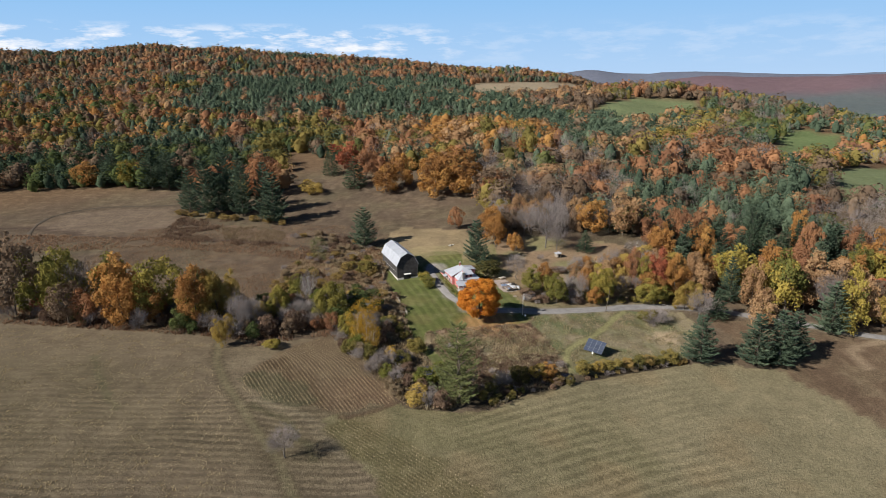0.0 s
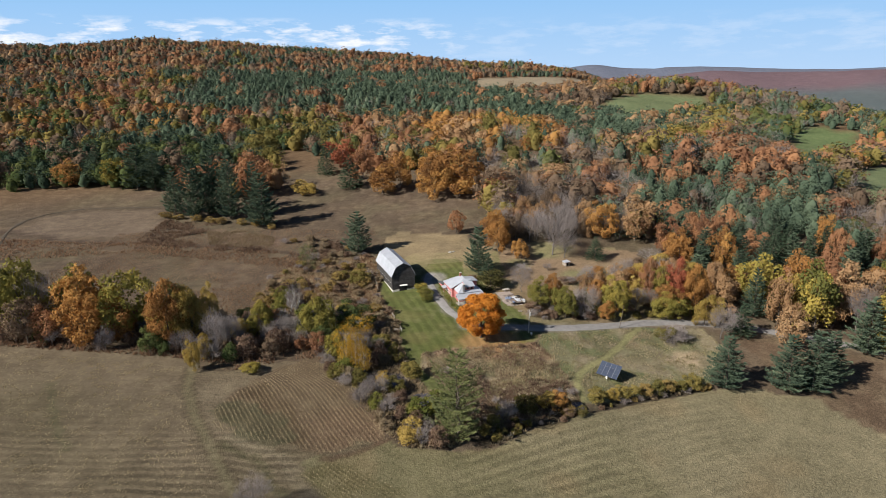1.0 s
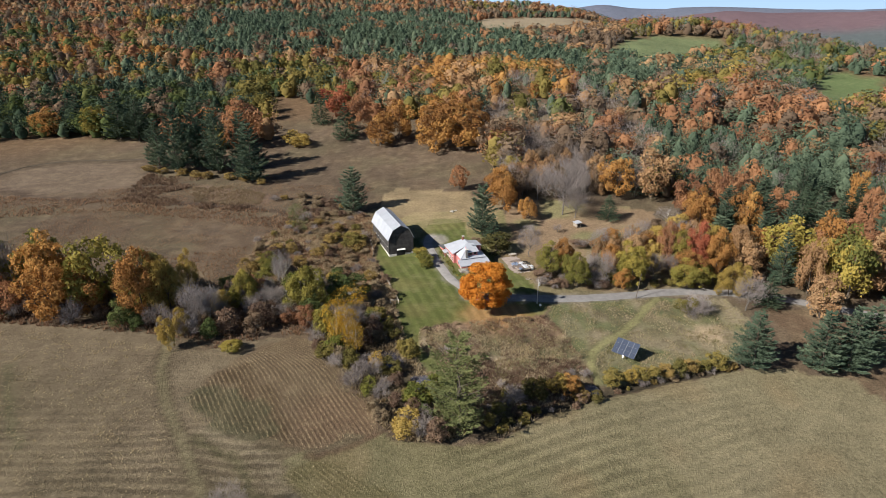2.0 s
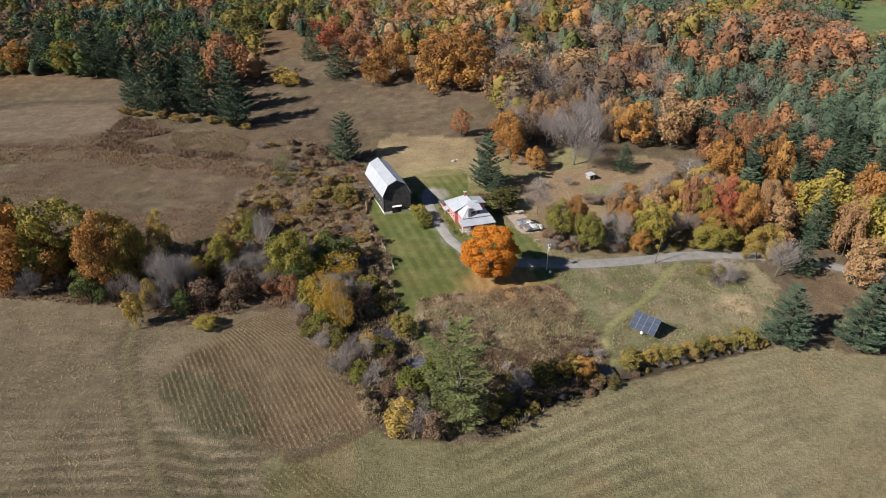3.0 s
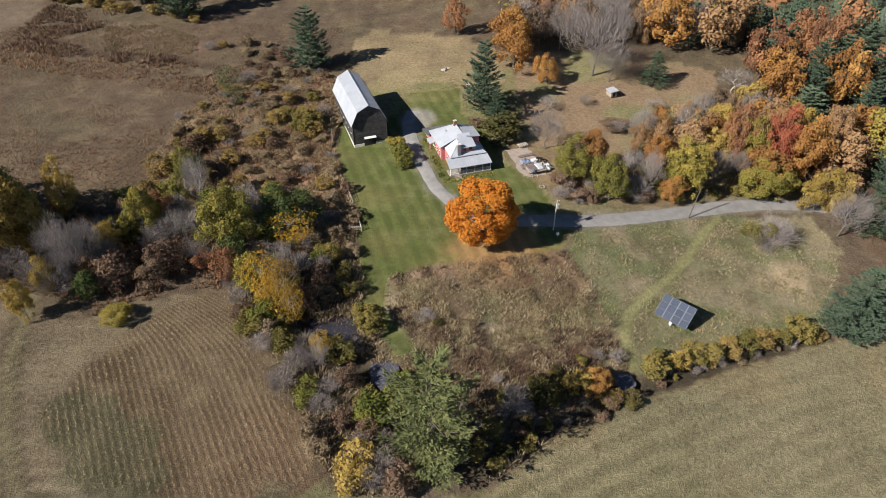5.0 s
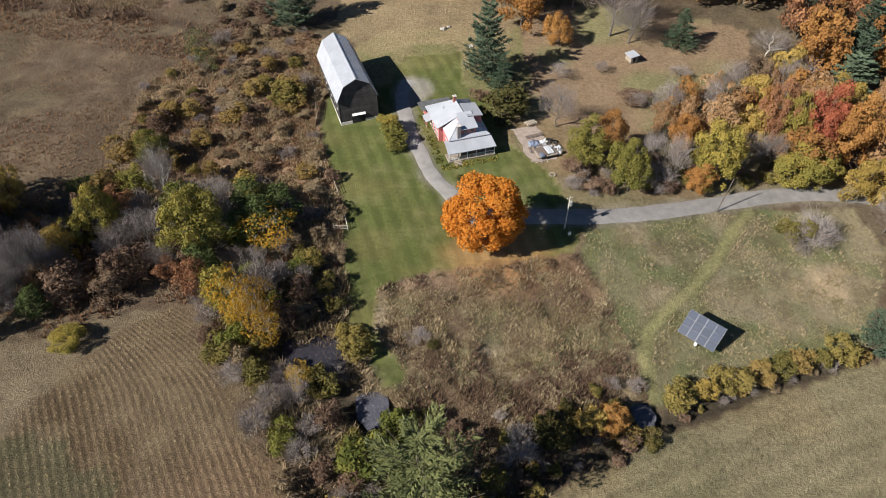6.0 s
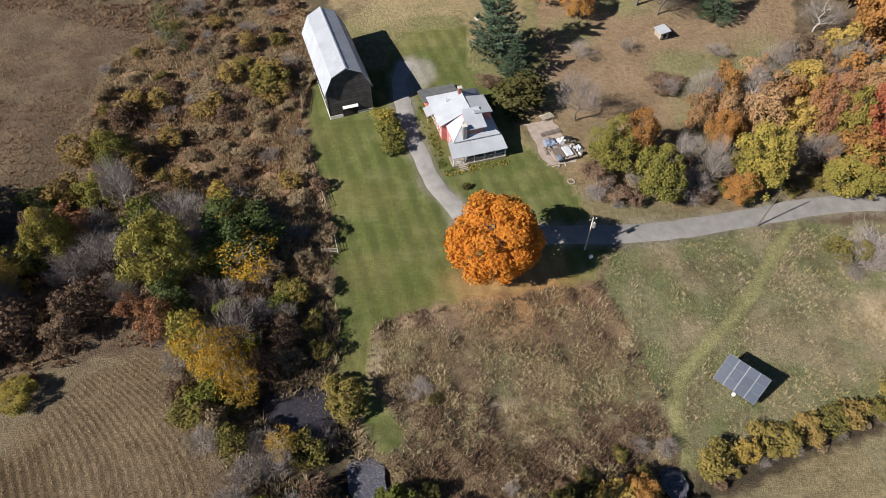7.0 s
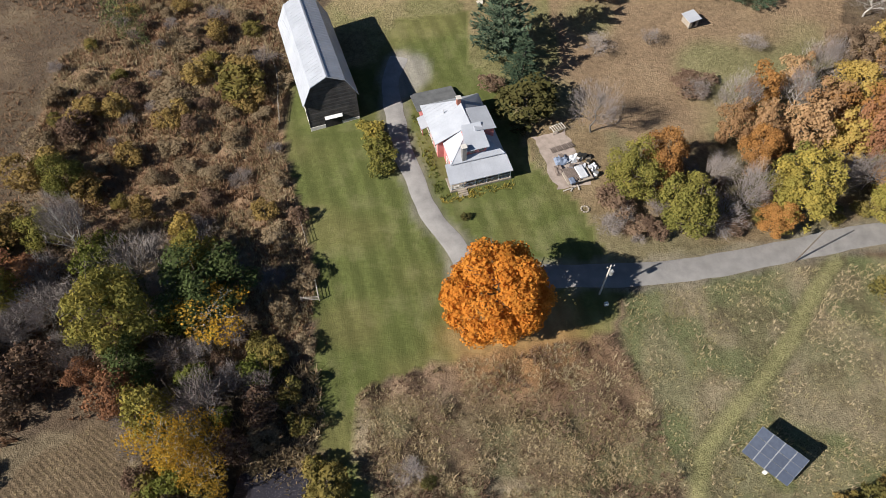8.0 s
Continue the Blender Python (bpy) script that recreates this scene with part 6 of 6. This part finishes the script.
# ---- small shed, boulder, pen, fence ----
shed = thing("hen_house", 52.6, 275.0, lie(52.6, 275.0), 20, "small hen house with a pale metal roof", "shed")
part("wall", box(2.0, 2.6, 1.5, 0, 0, 0.2, 0.02), WOOD, shed)
part("roof", slab((-1.3, -1.6, 1.75), (1.3, -1.6, 2.1), (1.3, 1.6, 2.1), (-1.3, 1.6, 1.75), 0.08), METAL_ROOF, shed, "pale grey metal roof")
part("door", box(0.7, 0.05, 1.1, 0, -1.31, 0.3), BLACK, shed)
for dx in (-0.8, 0.8):
    for dy in (-1.1, 1.1):
        part("leg", box(0.14, 0.14, 0.6, dx, dy, -0.3), WOOD, shed)


def boulder(px, py, size, label, material):
    bm = bmesh.new()
    bmesh.ops.create_icosphere(bm, subdivisions=2, radius=size)
    for v in bm.verts:
        v.co *= 0.75 + 0.5 * noise.noise(v.co * (1.3 / size) + Vector((px, py, 0)))
        v.co.z *= 0.6
    ob = part("boulder", bm, material)
    ob.matrix_world = pose(px, py, lie(px, py) + size * 0.2)
    return tagged(ob, label, "boulder")


STONE = plain("field_stone", (0.26, 0.24, 0.21), (0.42, 0.40, 0.36), 1.2, 10, 0.9)
boulder(3.5, 288, 1.1, "pale field boulder in the pasture", STONE)
boulder(4.9, 289.3, 0.7, "small pale field boulder in the pasture", STONE)
boulder(10.9, 279.2, 0.9, "pale bluish boulder below the pine", STONE)
hut = thing("covered_woodpile", -56.3, 217, lie(-56.3, 217), 15, "woodpile under a white sheet half hidden in shrubs", "woodpile")
for i in range(5):
    part("log", rod((-0.6, -0.4 + 0.2 * i, 0.15), (0.6, -0.4 + 0.2 * i, 0.15), 0.1, 0.1, 7), WOOD, hut)
    part("log", rod((-0.6, -0.35 + 0.18 * i, 0.34), (0.6, -0.35 + 0.18 * i, 0.34), 0.1, 0.1, 7), WOOD, hut)
part("cover", slab((-0.8, -0.6, 0.5), (0.8, -0.6, 0.62), (0.8, 0.6, 0.62), (-0.8, 0.6, 0.5), 0.05), WHITE, hut, "white sheet cover")


def fence(points, label, gaps=(), material=None, rails=(0.45, 0.85, 1.2)):
    """Posts at the plan points with rails between them."""
    material = material or WOOD
    e = thing("fence", points[0][0], points[0][1], lie(*points[0]), 0, label, "fence")
    base = Vector((points[0][0], points[0][1], lie(*points[0])))
    spots3 = [Vector((px, py, lie(px, py))) - base for px, py in points]
    for p in spots3:
        part("post", rod(p + Vector((0, 0, -0.4)), p + Vector((0, 0, 1.4)), 0.08, 0.07, 6), material, e)
    for a, b in zip(spots3[:-1], spots3[1:]):
        for zz in rails:
            part("rail", rod(a + Vector((0, 0, zz)), b + Vector((0, 0, zz)), 0.045, 0.045, 5), material, e)
    return e


fence([(-18.0, 225.4), (-17.2, 223.4), (-16.4, 221.4)], "old grey post-and-rail fence along the lawn")
fence([(-15.8, 211.4), (-13.3, 211.8), (-14.1, 214.4)], "pale wooden gate rails at the lawn's edge", material=POLE)
fence([(-24.6, 246), (-25.4, 250), (-26.2, 254), (-27, 258), (-28.5, 261.5), (-25, 263)], "grey rail pen beside the barn")
for k, (px, py, h) in enumerate(((-27, 262.6, 1.0), (-26, 263.6, 1.3), (-25.2, 262.4, 0.9))):
    pal = thing("wooden_pallet", px, py, lie(px, py), 30 * k + 10, "grey pallet leaning beside the barn", "pallet", "pallets beside the barn")
    for i in range(5):
        part("slat", box(1.2, 0.1, 0.03, 0, 0.26 * i - 0.5, 0.12, m=Matrix.Rotation(0.5, 4, "X")), POLE, pal)
    for i in range(3):
        part("bearer", box(0.09, 1.2, 0.1, -0.5 + 0.5 * i, 0, 0.02, m=Matrix.Rotation(0.5, 4, "X")), WOOD, pal)

# ---- dry growth: uncounted tufts, joined by kind ----
tuft_rng = np.random.RandomState(8)


def tufts(name, ring, density, hgt, wid, leaf, label, blades=4, gaps=0.35, cell=6.0, avoid=()):
    """Tufts of stems over a plan outline, thicker in patches."""
    xs, ys = [p[0] for p in ring], [p[1] for p in ring]
    n = int((max(xs) - min(xs)) * (max(ys) - min(ys)) * density)
    px = min(xs) + (max(xs) - min(xs)) * tuft_rng.rand(n)
    py = min(ys) + (max(ys) - min(ys)) * tuft_rng.rand(n)
    keep = inside(px, py, ring) & (wave_noise(px, py, cell) * 0.75 + 0.25 * tuft_rng.rand(n) > gaps)
    for line, dist in avoid:
        keep &= segment_distance(px, py, line) > dist
    px, py = px[keep], py[keep]
    n = len(px)
    pz = height(px, py)
    s = (0.45 + 0.9 * tuft_rng.rand(n)) * (0.6 + 0.8 * wave_noise(px, py, cell * 1.7))
    return blades_at(name, px, py, pz, s, hgt, wid, leaf, label, blades)


def blades_at(name, px, py, pz, s, hgt, wid, leaf, label, blades):
    """Fans of leaning three-cornered stems at the places given, as one mesh."""
    n, vs = len(px), []
    for _ in range(blades):
        a = tuft_rng.rand(n) * 6.283
        d = np.stack([np.cos(a), np.sin(a), 0 * a], 1)
        side = np.stack([-np.sin(a), np.cos(a), 0 * a], 1) * (wid * s)[:, None]
        lean = (0.15 + 0.85 * tuft_rng.rand(n))[:, None]
        base = np.stack([px, py, pz - 0.03], 1) + d * 0.12 * (0.3 + tuft_rng.rand(n))[:, None]
        tip = base + (np.array([0, 0, 1.0]) + d * lean) * (hgt * s * (0.6 + 0.8 * tuft_rng.rand(n)))[:, None]
        vs.append(np.stack([base - side, base + side, tip], 1))
    v = np.concatenate(vs).reshape(-1, 3)
    t = np.tile(np.repeat(0.5 * wave_noise(px, py, 4.0) + 0.45 * wave_noise(px + 31, py, 1.4), 3), blades)
    ob = new(name, mesh_of(name, v, np.arange(len(v)).reshape(-1, 3), [LEAF[leaf]], t))
    return tagged(ob, label, "dry growth", kind="stuff")


def drill_rows(name, first, last, place, hgt, wid, leaf, label, blades=4):
    """Cut stalks standing in drilled rows: place(k) gives the plan points of row k."""
    xs, ys = [], []
    for k in range(first, last):
        px, py = place(k)
        keep = (segment_distance(px, py, CART) > 2.0) & (wave_noise(px, py, 2.2) * 0.7 + 0.3 * tuft_rng.rand(len(px)) > 0.3)
        xs.append(px[keep] + 0.12 * tuft_rng.normal(size=keep.sum()))
        ys.append(py[keep] + 0.12 * tuft_rng.normal(size=keep.sum()))
    px, py = np.concatenate(xs), np.concatenate(ys)
    s = 0.6 + 0.8 * tuft_rng.rand(len(px))
    return blades_at(name, px, py, height(px, py), s, hgt, wid, leaf, label, blades)


def long_row(k):
    py = np.arange(140, 194, 0.4)
    px = (1.1 * k - 0.515 * py - row_bend(py)) / 0.857
    keep = inside(px, py, DRILLED)
    return px[keep], py[keep]


def low_row(k):
    py = np.arange(96, 144, 0.45)
    px = (1.1 * k - 0.77 * py - row_bend(py)) / 0.63
    keep = inside(px, py, LOWROWS)
    return px[keep], py[keep]


BRUSH_LOW = [(-2, 177), (11, 160), (25, 168), (39, 178), (38, 187), (30, 188), (18, 184), (4, 187)]
BRUSH_HIGH = [(-6, 188), (4, 186), (18, 183), (34, 189), (33, 200), (28, 205), (6, 200), (-5, 197)]
GREEN_WAY = (([(-9, 191), (-5.8, 184.6), (-3, 181)], 2.3),)
tufts("weeds", BRUSH, 6.0, 0.42, 0.05, "dry", "tall dry brown weeds below the lawn", 6, 0.45, 2.2, GREEN_WAY)
tufts("weeds", BRUSH_LOW, 6.5, 0.6, 0.05, "scrub", "dark russet dead goldenrod below the lawn", 6, 0.42, 2.4, GREEN_WAY)
tufts("weeds", BRUSH, 4.0, 0.66, 0.05, "scrub", "dark brown weed stalks below the lawn", 6, 0.52, 3.6, GREEN_WAY)
tufts("weeds", BRUSH, 3.5, 0.4, 0.05, "grass", "greenish grass clumps below the lawn", 6, 0.52, 5.0, GREEN_WAY)
tufts("weeds", BRUSH_HIGH, 7.0, 0.44, 0.042, "straw", "pale straw-coloured grass below the lawn", 6, 0.5, 3.2, GREEN_WAY)
tufts("weeds", RIGHT_GRASS, 2.4, 0.42, 0.05, "dry", "dry brown stems in the rough grass", 5, 0.52, 2.6, ((TRACK, 1.4),))
tufts("weeds", SCRUB, 3.2, 0.6, 0.09, "russet", "russet scrub beside the lawn", 6, 0.30, 8)
tufts("weeds", SCRUB, 3.6, 0.5, 0.07, "straw", "pale straw tussocks in the scrub", 6, 0.45, 7)
tufts("weeds", SCRUB, 3.2, 0.5, 0.08, "dry", "dry brown scrub beside the lawn", 6, 0.32, 5)
tufts("meadow_grass", RIGHT_GRASS, 3.4, 0.34, 0.045, "grass", "dry tussocky grass round the solar array", 5, 0.4, 2.2, ((TRACK, 1.2),))
tufts("meadow_grass", [(-45, 212), (-62, 235), (-68, 262), (-45, 292), (-30, 320), (-90, 330), (-160, 320), (-160, 205)], 2.0, 0.32, 0.06, "russet", "dry brown meadow grass", 4, 0.3, 9)
tufts("weeds", [(-95, 200), (-40, 196), (-30, 205), (-66, 235), (-72, 255), (-110, 240)], 1.3, 0.36, 0.07, "russet", "dark dry weeds at the meadow's edge", 5, 0.24, 17)
tufts("weeds", [(-240, 268), (-136, 291), (-62, 272), (-50, 290), (-88, 296), (-136, 304), (-240, 312)], 1.0, 0.7, 0.14, "russet", "russet weeds along the wet ditch", 5, 0.3, 9)
tufts("weeds", [(-146, 342), (-116, 336), (-118, 322), (-131, 311), (-108, 303), (-82, 299), (-84, 292), (-120, 297), (-146, 306)], 1.6, 0.9, 0.16, "scrub", "russet low scrub in the wet meadow", 6, 0.42, 6)
tufts("reeds", REEDS, 4.0, 0.7, 0.08, "fawn", "pale tan reeds in the wet meadow", 5, 0.25, 5)
drill_rows("straw_stubble", 12, 92, long_row, 0.24, 0.05, "straw", "pale cut stalks in drilled rows on the field", 5)
drill_rows("straw_stubble", 60, 105, low_row, 0.2, 0.05, "straw", "pale cut stalks in rows beside the hay field", 4)
tufts("straw_stubble", [(-170, 100), (-40, 100), (-50, 138), (-66, 163), (-73, 185), (-100, 188), (-170, 192)], 3.4, 0.2, 0.075, "straw", "pale cut stalks lying over the field", 3, 0.5, 1.8, ((CART, 2.0),))
tufts("undergrowth", [(-13, 156), (-8, 152), (12, 155), (26, 166.5), (40, 173.5), (38, 178), (25, 169), (11, 161), (-3, 171), (-8, 186), (-13, 203), (-28, 196), (-36, 192), (-25, 175)], 3.0, 0.8, 0.1, "dry", "dry brown undergrowth along the creek", 6, 0.3, 5, ((CREEK, 1.6), *GREEN_WAY))
tufts("undergrowth", [(-150, 194), (-74, 190), (-60, 184), (-45, 193), (-34, 193), (-40, 210), (-150, 212)], 1.6, 0.8, 0.12, "russet", "dark undergrowth in the hedgerow", 6, 0.3, 6)
tufts("garden_plants", [(4.2, 231), (16.3, 234.6), (16.7, 233.2), (4.6, 229.4)], 6, 0.4, 0.06, "olive", "yellowing garden plants along the porch", 7, 0.2, 3)
tufts("garden_plants", [(4.6, 231.5), (3.2, 231.5), (-0.6, 243.5), (-1.4, 248), (0.4, 248.5), (1.6, 243)], 4, 0.42, 0.06, "bushgreen", "green and yellow garden plants along the house wall", 7, 0.2, 3)
tufts("weeds", [(-26, 248), (-21.2, 232.5), (-17.4, 222.7), (-15.2, 214.8), (-14.4, 205), (-17.5, 205), (-19, 215), (-22, 223), (-26, 233), (-30, 248)], 7, 0.75, 0.06, "straw", "tall pale dry grass along the lawn", 6, 0.3, 5)
